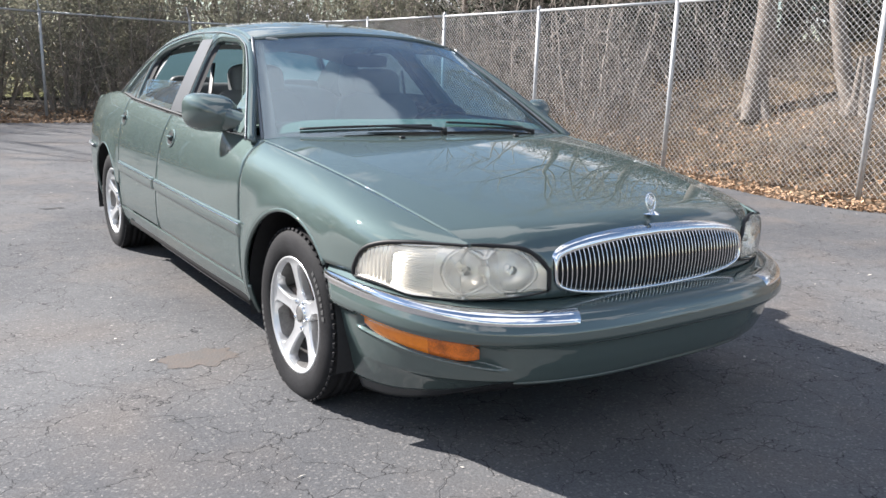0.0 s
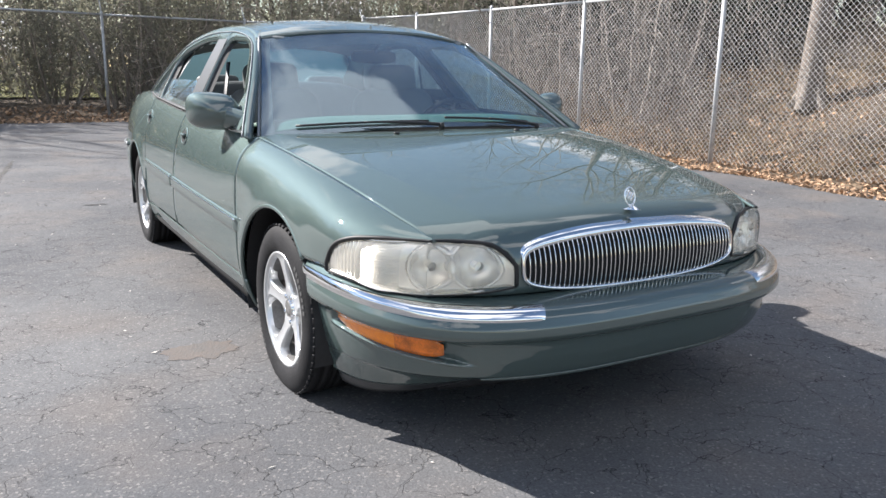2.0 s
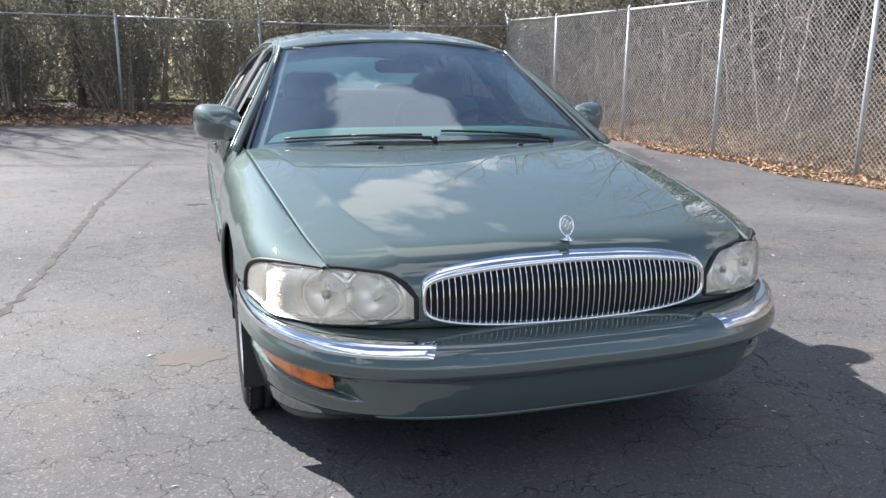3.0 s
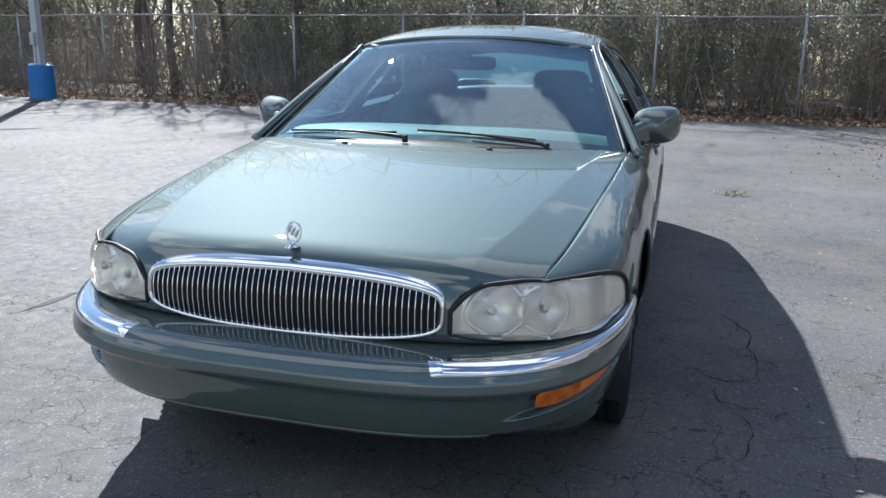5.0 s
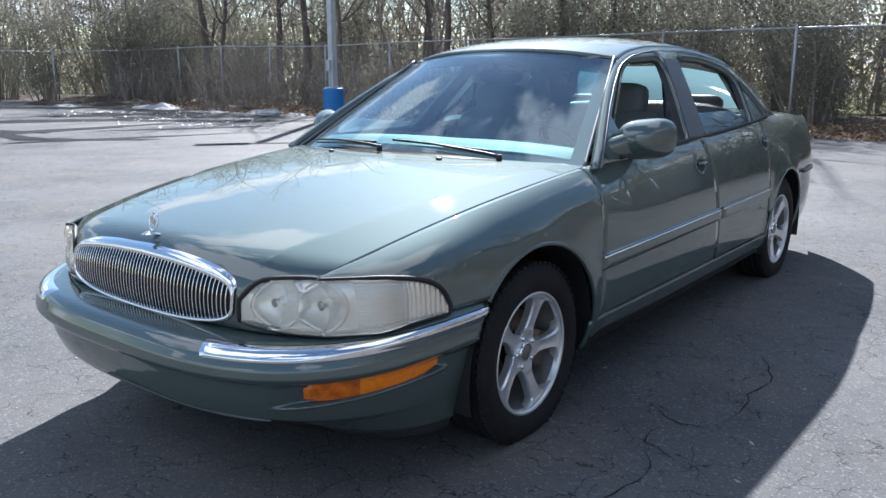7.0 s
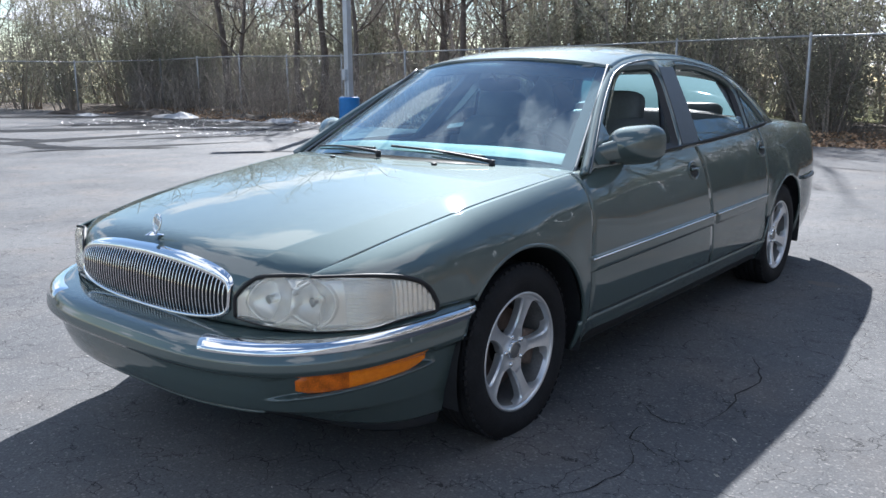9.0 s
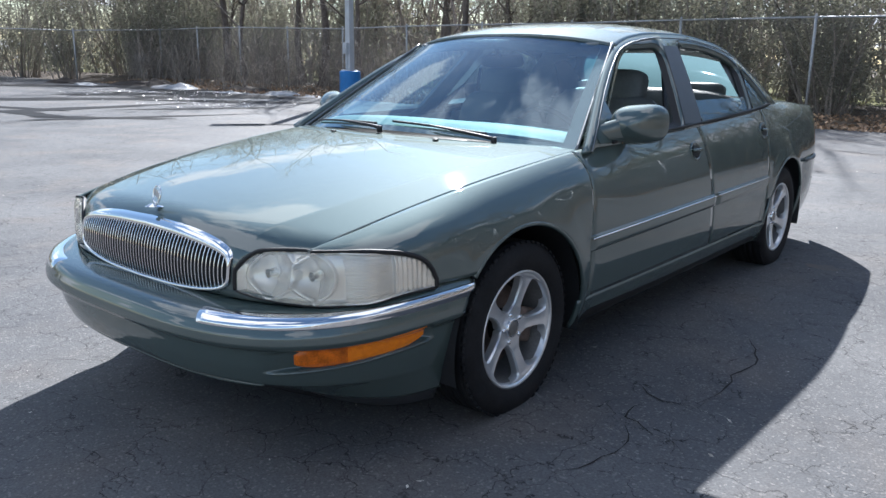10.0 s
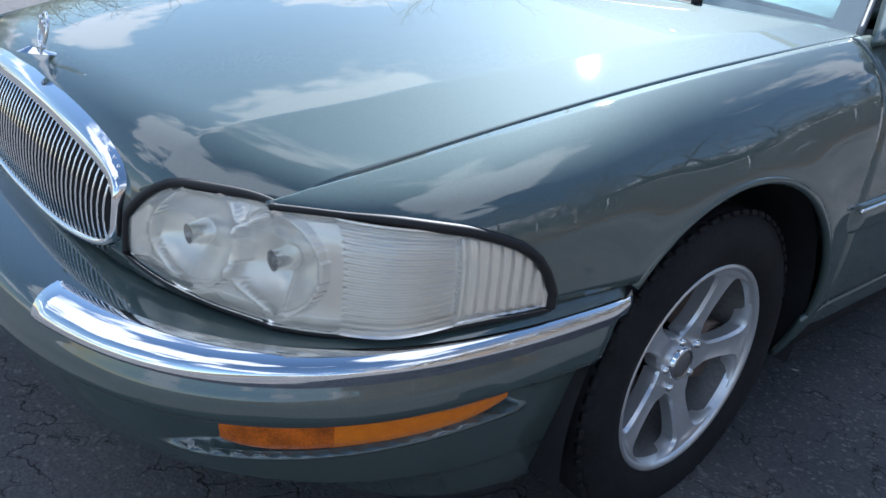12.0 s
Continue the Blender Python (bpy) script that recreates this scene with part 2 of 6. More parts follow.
def lens_material():
    """Polycarbonate that has clouded: clear, with a milky film and a gloss."""
    m = bpy.data.materials.new("clouded_lens")
    m.use_nodes = True
    nt = m.node_tree
    nt.nodes.clear()
    out = nt.nodes.new("ShaderNodeOutputMaterial")
    tr = nt.nodes.new("ShaderNodeBsdfTransparent"); tr.inputs[0].default_value = (0.97, 0.96, 0.92, 1)
    di = nt.nodes.new("ShaderNodeBsdfDiffuse"); di.inputs[0].default_value = (0.93, 0.91, 0.85, 1)
    gl = nt.nodes.new("ShaderNodeBsdfGlossy"); gl.inputs["Roughness"].default_value = 0.06
    co = nt.nodes.new("ShaderNodeTexCoord")
    no = nt.nodes.new("ShaderNodeTexNoise"); no.inputs["Scale"].default_value, no.inputs["Detail"].default_value = 16, 6
    nt.links.new(co.outputs["Object"], no.inputs["Vector"])
    mr = nt.nodes.new("ShaderNodeMapRange"); mr.inputs["From Min"].default_value, mr.inputs["From Max"].default_value = 0.3, 0.7
    mr.inputs["To Min"].default_value, mr.inputs["To Max"].default_value = 0.13, 0.24
    nt.links.new(no.outputs["Fac"], mr.inputs["Value"])
    m1, m2 = nt.nodes.new("ShaderNodeMixShader"), nt.nodes.new("ShaderNodeMixShader")
    nt.links.new(mr.outputs[0], m1.inputs[0]); nt.links.new(tr.outputs[0], m1.inputs[1]); nt.links.new(di.outputs[0], m1.inputs[2])
    fr = nt.nodes.new("ShaderNodeFresnel"); fr.inputs["IOR"].default_value = 1.5
    nt.links.new(fr.outputs[0], m2.inputs[0]); nt.links.new(m1.outputs[0], m2.inputs[1]); nt.links.new(gl.outputs[0], m2.inputs[2])
    nt.links.new(m2.outputs[0], out.inputs[0])
    return m


LENS = lens_material()


# ---- ground ----
def land(x, y):
    """Height of the open ground: level under the car, rising slightly outwards, with a leafy bank behind the side fence."""
    r = math.hypot(x, y - 0.5)
    h = 0.012 * max(0.0, r - (4.0 + 1.2 * min(1.0, max(0.0, x - 3.0)))) if r < 40 else 0.43
    t = min(1.0, max(0.0, (x - 6.15) / 5.5))
    back = min(1.0, max(0.0, (15.0 - y) / 4.0))
    h += back * (0.05 * min(1, t * 8) + 1.9 * t * t * (3 - 2 * t))
    t = min(1.0, max(0.0, (y - 14.6) / 2.0))
    h += 0.12 * t
    if x > 6.7 or y > 15:
        h += 0.10 * noise.noise((x * 0.5, y * 0.5, 1.0))
    return h


ASPHALT_X, ASPHALT_Y = 6.0, 14.0


def asphalt_material():
    m = mat("asphalt", (0.055, 0.055, 0.058), 0.62, spec=0.24)
    nt = m.node_tree
    b = nt.nodes["Principled BSDF"]
    co = nt.nodes.new("ShaderNodeTexCoord")
    big = nt.nodes.new("ShaderNodeTexNoise"); big.inputs["Scale"].default_value, big.inputs["Detail"].default_value = 0.55, 7
    fine = nt.nodes.new("ShaderNodeTexNoise"); fine.inputs["Scale"].default_value, fine.inputs["Detail"].default_value = 140, 3
    mid = nt.nodes.new("ShaderNodeTexNoise"); mid.inputs["Scale"].default_value, mid.inputs["Detail"].default_value = 14, 6
    for n in (big, fine, mid):
        nt.links.new(co.outputs["Object"], n.inputs["Vector"])
    # cracks: warped cell edges at two sizes
    wn = nt.nodes.new("ShaderNodeTexNoise"); wn.inputs["Scale"].default_value, wn.inputs["Detail"].default_value = 7, 6
    nt.links.new(co.outputs["Object"], wn.inputs["Vector"])
    vm = nt.nodes.new("ShaderNodeVectorMath"); vm.operation = "SCALE"; vm.inputs["Scale"].default_value = 0.22
    nt.links.new(wn.outputs["Color"], vm.inputs[0])
    va = nt.nodes.new("ShaderNodeVectorMath"); va.operation = "ADD"
    nt.links.new(co.outputs["Object"], va.inputs[0]); nt.links.new(vm.outputs[0], va.inputs[1])
    cracks = []
    for s, w, lo, hi in ((1.3, 0.0040, 0.44, 0.57), (4.6, 0.013, 0.40, 0.55), (11.0, 0.022, 0.52, 0.66)):
        vo = nt.nodes.new("ShaderNodeTexVoronoi"); vo.feature = "DISTANCE_TO_EDGE"; vo.inputs["Scale"].default_value = s
        nt.links.new(va.outputs[0], vo.inputs["Vector"])
        mr = nt.nodes.new("ShaderNodeMapRange"); mr.inputs["From Max"].default_value = w
        mr.inputs["To Min"].default_value, mr.inputs["To Max"].default_value = 1, 0
        nt.links.new(vo.outputs["Distance"], mr.inputs["Value"])
        pn = nt.nodes.new("ShaderNodeTexNoise"); pn.inputs["Scale"].default_value = 0.8 * s
        nt.links.new(co.outputs["Object"], pn.inputs["Vector"])
        mk = nt.nodes.new("ShaderNodeMapRange"); mk.inputs["From Min"].default_value, mk.inputs["From Max"].default_value = lo, hi
        nt.links.new(pn.outputs["Fac"], mk.inputs["Value"])
        mu = nt.nodes.new("ShaderNodeMath"); mu.operation = "MULTIPLY"
        nt.links.new(mr.outputs[0], mu.inputs[0]); nt.links.new(mk.outputs[0], mu.inputs[1])
        cracks.append(mu)
    crack = nt.nodes.new("ShaderNodeMath"); crack.operation = "MAXIMUM"
    two = nt.nodes.new("ShaderNodeMath"); two.operation = "MAXIMUM"
    nt.links.new(cracks[0].outputs[0], two.inputs[0]); nt.links.new(cracks[1].outputs[0], two.inputs[1])
    nt.links.new(two.outputs[0], crack.inputs[0]); nt.links.new(cracks[2].outputs[0], crack.inputs[1])
    ramp = nt.nodes.new("ShaderNodeValToRGB")
    ramp.color_ramp.elements[0].position, ramp.color_ramp.elements[1].position = 0.3, 0.72
    ramp.color_ramp.elements[0].color, ramp.color_ramp.elements[1].color = (0.066, 0.068, 0.074, 1), (0.140, 0.140, 0.142, 1)
    nt.links.new(big.outputs["Fac"], ramp.inputs[0])
    hs = nt.nodes.new("ShaderNodeHueSaturation")
    mr = nt.nodes.new("ShaderNodeMapRange"); mr.inputs["To Min"].default_value, mr.inputs["To Max"].default_value = 0.5, 1.5
    # worn brownish areas, and single pale stones in the binder
    tone = nt.nodes.new("ShaderNodeTexNoise"); tone.inputs["Scale"].default_value, tone.inputs["Detail"].default_value = 1.6, 8
    nt.links.new(co.outputs["Object"], tone.inputs["Vector"])
    tr = nt.nodes.new("ShaderNodeMapRange"); tr.inputs["From Min"].default_value, tr.inputs["From Max"].default_value = 0.48, 0.72
    nt.links.new(tone.outputs["Fac"], tr.inputs["Value"])
    warm = nt.nodes.new("ShaderNodeMix"); warm.data_type = "RGBA"; warm.inputs["B"].default_value = (0.128, 0.117, 0.111, 1)
    nt.links.new(tr.outputs[0], warm.inputs["Factor"]); nt.links.new(ramp.outputs[0], warm.inputs["A"])
    st = nt.nodes.new("ShaderNodeTexVoronoi"); st.inputs["Scale"].default_value = 130
    nt.links.new(co.outputs["Object"], st.inputs["Vector"])
    ss = nt.nodes.new("ShaderNodeSeparateColor"); nt.links.new(st.outputs["Color"], ss.inputs[0])
    sr = nt.nodes.new("ShaderNodeMapRange"); sr.inputs["From Min"].default_value, sr.inputs["From Max"].default_value = 0.86, 1.0
    sr.inputs["To Min"].default_value, sr.inputs["To Max"].default_value = 0.0, 0.36
    nt.links.new(ss.outputs[0], sr.inputs["Value"])
    stone = nt.nodes.new("ShaderNodeMix"); stone.data_type = "RGBA"; stone.inputs["B"].default_value = (0.34, 0.32, 0.30, 1)
    nt.links.new(sr.outputs[0], stone.inputs["Factor"]); nt.links.new(warm.outputs["Result"], stone.inputs["A"])
    nt.links.new(fine.outputs["Fac"], mr.inputs["Value"]); nt.links.new(mr.outputs[0], hs.inputs["Value"]); nt.links.new(stone.outputs["Result"], hs.inputs["Color"])
    mx = nt.nodes.new("ShaderNodeMix"); mx.data_type = "RGBA"; mx.inputs["B"].default_value = (0.012, 0.012, 0.013, 1)
    nt.links.new(crack.outputs[0], mx.inputs["Factor"]); nt.links.new(hs.outputs[0], mx.inputs["A"])
    nt.links.new(mx.outputs["Result"], b.inputs["Base Color"])
    hsum = nt.nodes.new("ShaderNodeMath"); hsum.operation = "SUBTRACT"
    nt.links.new(fine.outputs["Fac"], hsum.inputs[0]); nt.links.new(crack.outputs[0], hsum.inputs[1])
    bp = nt.nodes.new("ShaderNodeBump"); bp.inputs["Strength"].default_value, bp.inputs["Distance"].default_value = 0.36, 0.006
    nt.links.new(hsum.outputs[0], bp.inputs["Height"]); nt.links.new(bp.outputs[0], b.inputs["Normal"])
    r3 = nt.nodes.new("ShaderNodeMapRange"); r3.inputs["From Min"].default_value, r3.inputs["From Max"].default_value = 0.3, 0.7
    r3.inputs["To Min"].default_value, r3.inputs["To Max"].default_value = 0.70, 0.84
    nt.links.new(mid.outputs["Fac"], r3.inputs["Value"]); nt.links.new(r3.outputs[0], b.inputs["Roughness"])
    return m


ASPHALT = asphalt_material()
# the dark second tone paints shadows between tufts and leaves
SOIL = mat("leaf_litter", (0.165, 0.12, 0.078), 0.9, second=(0.018, 0.013, 0.010), scale=2.6, bump=0.9, bscale=26)


def ground():
    def axis(lo, hi):
        v, out = 0.0, [0.0]
        while v < hi:
            v += 0.5 if v < 20 else max(0.5, v * 0.12)
            out.append(min(v, hi))
        neg, v = [], 0.0
        while v > lo:
            v -= 0.5 if v > -36 else max(0.5, -v * 0.12)
            neg.append(max(v, lo))
        return neg[::-1] + out
    bm = sheet(lambda x, y: Vector((x, y, land(x, y) - 0.02)), axis(-900, 900), axis(-900, 900))
    return tagged(part("ground", bm, SOIL), "brown soil strewn with dry leaves, rising to a bank", "ground", kind="structure")


def pavement():
    def edge(u, v):
        x = -44 + (ASPHALT_X + 44) * u
        y = -40 + (ASPHALT_Y + 40) * v
        if u == 1:
            x += 0.16 * noise.noise((3.1, y * 0.9, 0)) + 0.05 * noise.noise((3.1, y * 5, 0)) - max(0, y - 9) * 0.08
        if v == 1:
            y += 0.2 * noise.noise((x * 0.7, 5.2, 0)) + 0.05 * noise.noise((x * 5, 5.2, 0))
        return Vector((x, y, land(x, y) + 0.012 if (u < 1 and v < 1) else land(x, y) - 0.01))
    us = [i / 100 for i in range(101)]
    bm = sheet(edge, us, [i / 130 for i in range(131)])
    return tagged(part("pavement", bm, ASPHALT), "weathered dark asphalt car park with fine cracks", "pavement", kind="structure")


def lawn():
    bm = sheet(lambda x, y: Vector((x, y, land(x, y) + 0.03)), span(-60, 24, 84), span(20.5, 46, 40))
    LAWN = mat("winter_lawn", (0.26, 0.26, 0.085), 0.9, second=(0.13, 0.125, 0.05), scale=0.8, bump=0.8, bscale=14)
    return tagged(part("lawn", bm, LAWN), "sunlit yellow-green winter lawn beyond the trees", "lawn", kind="structure")


ground()
pavement()
lawn()

# ---- fences ----
GALV = mat("galvanised_steel", (0.40, 0.41, 0.42), 0.55, 0.4, var=0.15, scale=15)
WIRE = mat("fence_wire", (0.80, 0.79, 0.77), 0.5, 0.3, var=0.2, scale=8)
SIDE_H, BACK_H = 2.2, 2.07


def lattice(a, b, za, zb, h, pitch, r):
    """Diamond wires between two posts."""
    bm = bmesh.new()
    a, b = Vector((a[0], a[1], 0)), Vector((b[0], b[1], 0))
    length = (b - a).length
    d = (b - a) / length
    side = Vector((-d.y, d.x, 0))

    def at(s, z):
        return a + d * s + Vector((0, 0, za + (zb - za) * s / length + z))

    def wire(s0, z0, s1, z1):
        p, q = at(s0, z0), at(s1, z1)
        w = (q - p).normalized()
        n1, n2 = side * r, w.cross(side) * r
        ring = [[bm.verts.new(e + n1 * math.cos(k) + n2 * math.sin(k)) for k in (0.5, 2.6, 4.7)] for e in (p, q)]
        for k in range(3):
            bm.faces.new((ring[0][k], ring[0][(k + 1) % 3], ring[1][(k + 1) % 3], ring[1][k]))
    n = int((length + h) / pitch) + 1
    for i in range(n):
        s = i * pitch - h
        lo, hi = max(s, 0), min(s + h, length)
        if hi > lo:
            wire(lo, lo - s, hi, hi - s)
            wire(lo, h - (lo - s), hi, h - (hi - s))
    return bm


# dark copy of the fence wire, with the back fences' shade in its colour
WIRE_SHADED = mat("shaded_wire", (0.20, 0.19, 0.18), 0.6, 0.2, var=0.25, scale=8)


def fence(name, label, posts, pitch, high, wire=0.0028):
    th = thing(name, label, "fence")
    for i, (x, y) in enumerate(posts):
        z = land(x, y)
        r = 0.042 if i in (0, len(posts) - 1) else 0.03
        top = high
        post = part("post", tube([(x, y, z - 0.1), (x, y, z + top * 0.5), (x, y, z + top)], r, 12), GALV, th)
        part("post_cap", lathe([(0.0, 0.05), (r * 0.7, 0.035), (r * 1.15, 0.0), (r * 1.15, -0.02)], 12, "z"), GALV, post).location = (x, y, z + top)
    for (x0, y0), (x1, y1) in zip(posts, posts[1:]):
        za, zb = land(x0, y0), land(x1, y1)
        part("top_rail", tube([(x0, y0, za + high - 0.03), (x1, y1, zb + high - 0.03)], 0.021, 10), GALV, th)
        tagged(part("wire_mesh", lattice((x0, y0), (x1, y1), za + 0.03, zb + 0.03, high - 0.08, pitch, wire), WIRE if name == "side_fence" else WIRE_SHADED, th, smooth=False), kind="stuff")
    return th


def barbed_top(th, posts):
    """Slanted arms on the posts with three strands of barbed wire."""
    tips = []
    for x, y in posts:
        z = land(x, y) + BACK_H
        base, tip = Vector((x, y, z)), Vector((x, y + 0.22, z + 0.30))
        part("wire_arm", tube([base, base.lerp(tip, 0.5), tip], 0.014, 6), GALV, th)
        tips.append((base, tip))
    for k in (0.35, 0.66, 0.97):
        for (a0, a1), (b0, b1) in zip(tips, tips[1:]):
            p, q = a0.lerp(a1, k), b0.lerp(b1, k)
            n = 24
            pts = [p.lerp(q, i / n) - Vector((0, 0, 0.03 * math.sin(math.pi * i / n))) for i in range(n + 1)]
            bm = tube(pts, 0.0035, 4)
            for c in pts[1:-1]:
                tube([c + Vector((-0.014, 0.006, -0.016)), c + Vector((0.014, -0.006, 0.016))], 0.002, 3, bm)
            part("barbed_wire", bm, WIRE_SHADED, th)


SIDE_POSTS = [(6.3, 15.2), (6.0, 11.9), (6.1, 9.3), (6.2, 6.9), (6.35, 4.4), (6.4, 1.79), (6.4, -0.85), (6.4, -3.5), (6.4, -6.2)]
BACK_POSTS = [(6.3, 15.2)] + [(6.4 - 2.95 * i, 15.2 + 0.12 * i) for i in range(1, 13)]
LEFT_POSTS = [(-29.0, 16.64), (-30.0, 13.4), (-31.0, 10.0), (-32.0, 7.2), (-33.0, 4.4), (-34.0, 1.6), (-35, -1.2)]
fence("side_fence", "galvanised chain-link fence beside a leafy bank", SIDE_POSTS, 0.070, SIDE_H, 0.0027)
barbed_top(fence("back_fence", "tall chain-link fence topped with barbed wire before dark brush", BACK_POSTS, 0.075, BACK_H), BACK_POSTS[:3])
fence("far_fence", "distant chain-link fence along evergreens", LEFT_POSTS, 0.12, BACK_H)


# ---- the car ----
AXLE_F, AXLE_R, HUB_Z, TYRE_R, ARCH_R = 0.0, 2.88, 0.305, 0.315, 0.383
NOSE_N, NOSE_A, NOSE_B, NOSE_Y = 3.25, 0.888, 0.71, -0.2
BUMP_N, BUMP_A, BUMP_B = 3.15, 0.903, 0.85


def nose_xy(th, out=0.0):
    """Plan outline of the nose from the centre (0) to the side (pi/2), pushed outwards."""
    c, s = max(math.cos(th), 0.0), max(math.sin(th), 0.0)
    return Vector(((NOSE_A + out) * s ** (2 / NOSE_N), NOSE_Y - (NOSE_B + out) * c ** (2 / NOSE_N), 0))


def nose_y(x):
    return NOSE_Y - NOSE_B * max(0.0, 1 - (abs(x) / NOSE_A) ** NOSE_N) ** (1 / NOSE_N)


def half_width(y):
    if y < -0.2:
        return NOSE_A * max(0.0, 1 - ((NOSE_Y - y) / NOSE_B) ** NOSE_N) ** (1 / NOSE_N)
    return ip(y, (-0.2, 0.888), (0.1, 0.902), (0.4, 0.917), (1.2, 0.922), (2.2, 0.921), (2.9, 0.912), (3.3, 0.885), (3.7, 0.84), (4.0, 0.76))


def seam_x(y):
    return ip(y, (-0.785, 0.678), (-0.6, 0.716), (-0.4, 0.742), (0.0, 0.780), (0.5, 0.812), (0.8, 0.846), (1.4, 0.846), (2.3, 0.836), (2.75, 0.80), (3.2, 0.765), (3.9, 0.70))


def seam_z(y):
    return ip(y, (-0.785, 0.70), (-0.4, 0.785), (0.0, 0.848), (0.5, 0.902), (0.8, 0.922), (1.4, 0.942), (2.3, 0.982), (2.75, 1.005), (3.2, 1.0), (3.9, 0.955))


def flank(y, s):
    """The body side: s from 0 at the sill to 1 at the seam or belt line."""
    hw, xs, zs = half_width(y), seam_x(y), seam_z(y)
    zm = 0.56
    if s < 0.4:
        t = s / 0.4
        z = 0.215 + (zm - 0.215) * t
        x = hw - 0.055 * (1 - t) ** 3 - 0.006 * (1 - t)
    else:
        t = (s - 0.4) / 0.6
        top = radians(ip(y, (-0.8, 58), (0.3, 58), (0.75, 48), (2.3, 48), (2.8, 62), (4, 70)))
        phi = t * top
        full = ip(y, (-0.8, 1.0), (0.35, 1.0), (0.8, 0.15), (4, 0.15))
        x = hw - (hw - xs) * ((1 - math.cos(phi)) / (1 - math.cos(top))) ** (1 + 0.8 * full)
        z = zm + (zs - zm) * (math.sin(phi) / math.sin(top)) ** (1 - 0.2 * full)
    for a in (AXLE_F, AXLE_R):
        r = math.hypot(y - a, z - HUB_Z)
        x += 0.011 * math.exp(-(((r - ARCH_R) / 0.065) ** 2)) if r > ARCH_R - 0.05 else 0.0
    return Vector((x, y, z))


def flank_s(y, z):
    """The s at which the side reaches a height."""
    lo, hi = 0.0, 1.0
    for _ in range(13):
        m = (lo + hi) / 2
        lo, hi = (m, hi) if flank(y, m).z < z else (lo, m)
    return lo


def cut_arch(bm, axle):
    """Open the wheel arch: faces inside go, verts on the rim move onto the circle."""
    def rad(v):
        return math.hypot(v.co.y - axle, v.co.z - HUB_Z)
    gone = [f for f in bm.faces if all(rad(v) < ARCH_R for v in f.verts)]
    bmesh.ops.delete(bm, geom=gone, context="FACES")
    for v in bm.verts:
        r = rad(v)
        if 0.01 < r < ARCH_R:
            v.co.y, v.co.z = axle + (v.co.y - axle) * ARCH_R / r, HUB_Z + (v.co.z - HUB_Z) * ARCH_R / r
    return bm


def hood_z(w, y):
    """Bonnet height: a raised centre with a soft crease on each side."""
    zs = ip(y, (-0.95, 0.655), (-0.785, 0.70), (-0.4, 0.785), (0.0, 0.848), (0.52, 0.903))
    zc = ip(y, (-0.95, 0.722), (-0.85, 0.748), (-0.6, 0.80), (-0.2, 0.868), (0.2, 0.918), (0.5, 0.942))
    a, kink = abs(w), ip(y, (-0.9, 0.72), (-0.5, 0.79), (0.0, 0.85), (0.4, 0.90))
    fk = ip(y, (-0.9, 0.36), (-0.4, 0.44), (0.4, 0.62))
    f = fk * (a / kink) ** 2.1 if a < kink else fk + (1 - fk) * (a - kink) / (1 - kink)
    return zc - (zc - zs) * f


def headlamp_top(y):
    return ip(y, (-0.80, 0.693), (-0.70, 0.691), (-0.60, 0.682), (-0.53, 0.662), (-0.485, 0.630), (-0.462, 0.59), (-0.45, 0.568), (-0.31, 0.568))


def lamp_top(x, y):
    if y > -0.785 and x > 0.685:
        return headlamp_top(y)
    return ip(x, (0.44, 0.645), (0.455, 0.655), (0.50, 0.674), (0.56, 0.684), (0.69, 0.692))


def lamp_bottom(x):
    return ip(x, (0.44, 0.562), (0.55, 0.548), (0.70, 0.541), (0.80, 0.545), (0.86, 0.562))


def lamp_height(x, y, e):
    """Upper edge of the lamp with its rounded inner corner; e runs from 0 at the inner end to 1."""
    zb = lamp_bottom(x)
    return zb + (lamp_top(x, y) - zb) * (0.62 + 0.38 * math.sin(min(1.0, e) * math.pi / 2))


car = thing("car", "grey-green metallic sedan parked on dark asphalt", "car", at=(0, 0, 0))


def panel(name, y0, y1, s0=0.0, s1=1.0, arch=None, ny=40, ns=44, mat_=None, thick=0.012, label=""):
    """A body panel on each side between two edge lines, given as functions of s."""
    for sign in (1, -1):
        def f(u, s):
            a, b = y0(s), y1(s)
            return flank(a + (b - a) * u, s)
        bm = sheet(f, span(0, 1, ny), span(s0, s1, ns))
        if arch is not None:
            cut_arch(bm, arch)
        if sign < 0:
            mirror_bm(bm)
        ob = part(name, bm, mat_ or PAINT, car, label, recalc=False)
        solid(ob, thick, -1)
        yield ob


def fender():
    for sign in (1, -1):
        bm = bmesh.new()

        def low(y):
            return flank_s(y, headlamp_top(y)) if y > -0.784 else 1.0

        def upper(y, t):
            return flank(y, low(y) + (1 - low(y)) * t)

        def lower(y, t):
            return flank(y, low(y) * t)
        ys = span(-0.785, -0.31, 44) + span(-0.31, 0.418, 70)[1:]
        sheet(upper, ys, span(0, 1, 34), bm)
        sheet(lower, span(0.0, 0.418, 40), span(0, 1, 30), bm)
        cut_arch(bm, AXLE_F)
        bmesh.ops.remove_doubles(bm, verts=bm.verts[:], dist=0.0012)
        if sign < 0:
            mirror_bm(bm)
        solid(part("fender", bm, PAINT, car, recalc=False), 0.012, -1)


def gap_front(s):
    return 0.424


def gap_mid(s):
    return 1.70 - 0.17 * s


def gap_rear(s):
    return 2.47


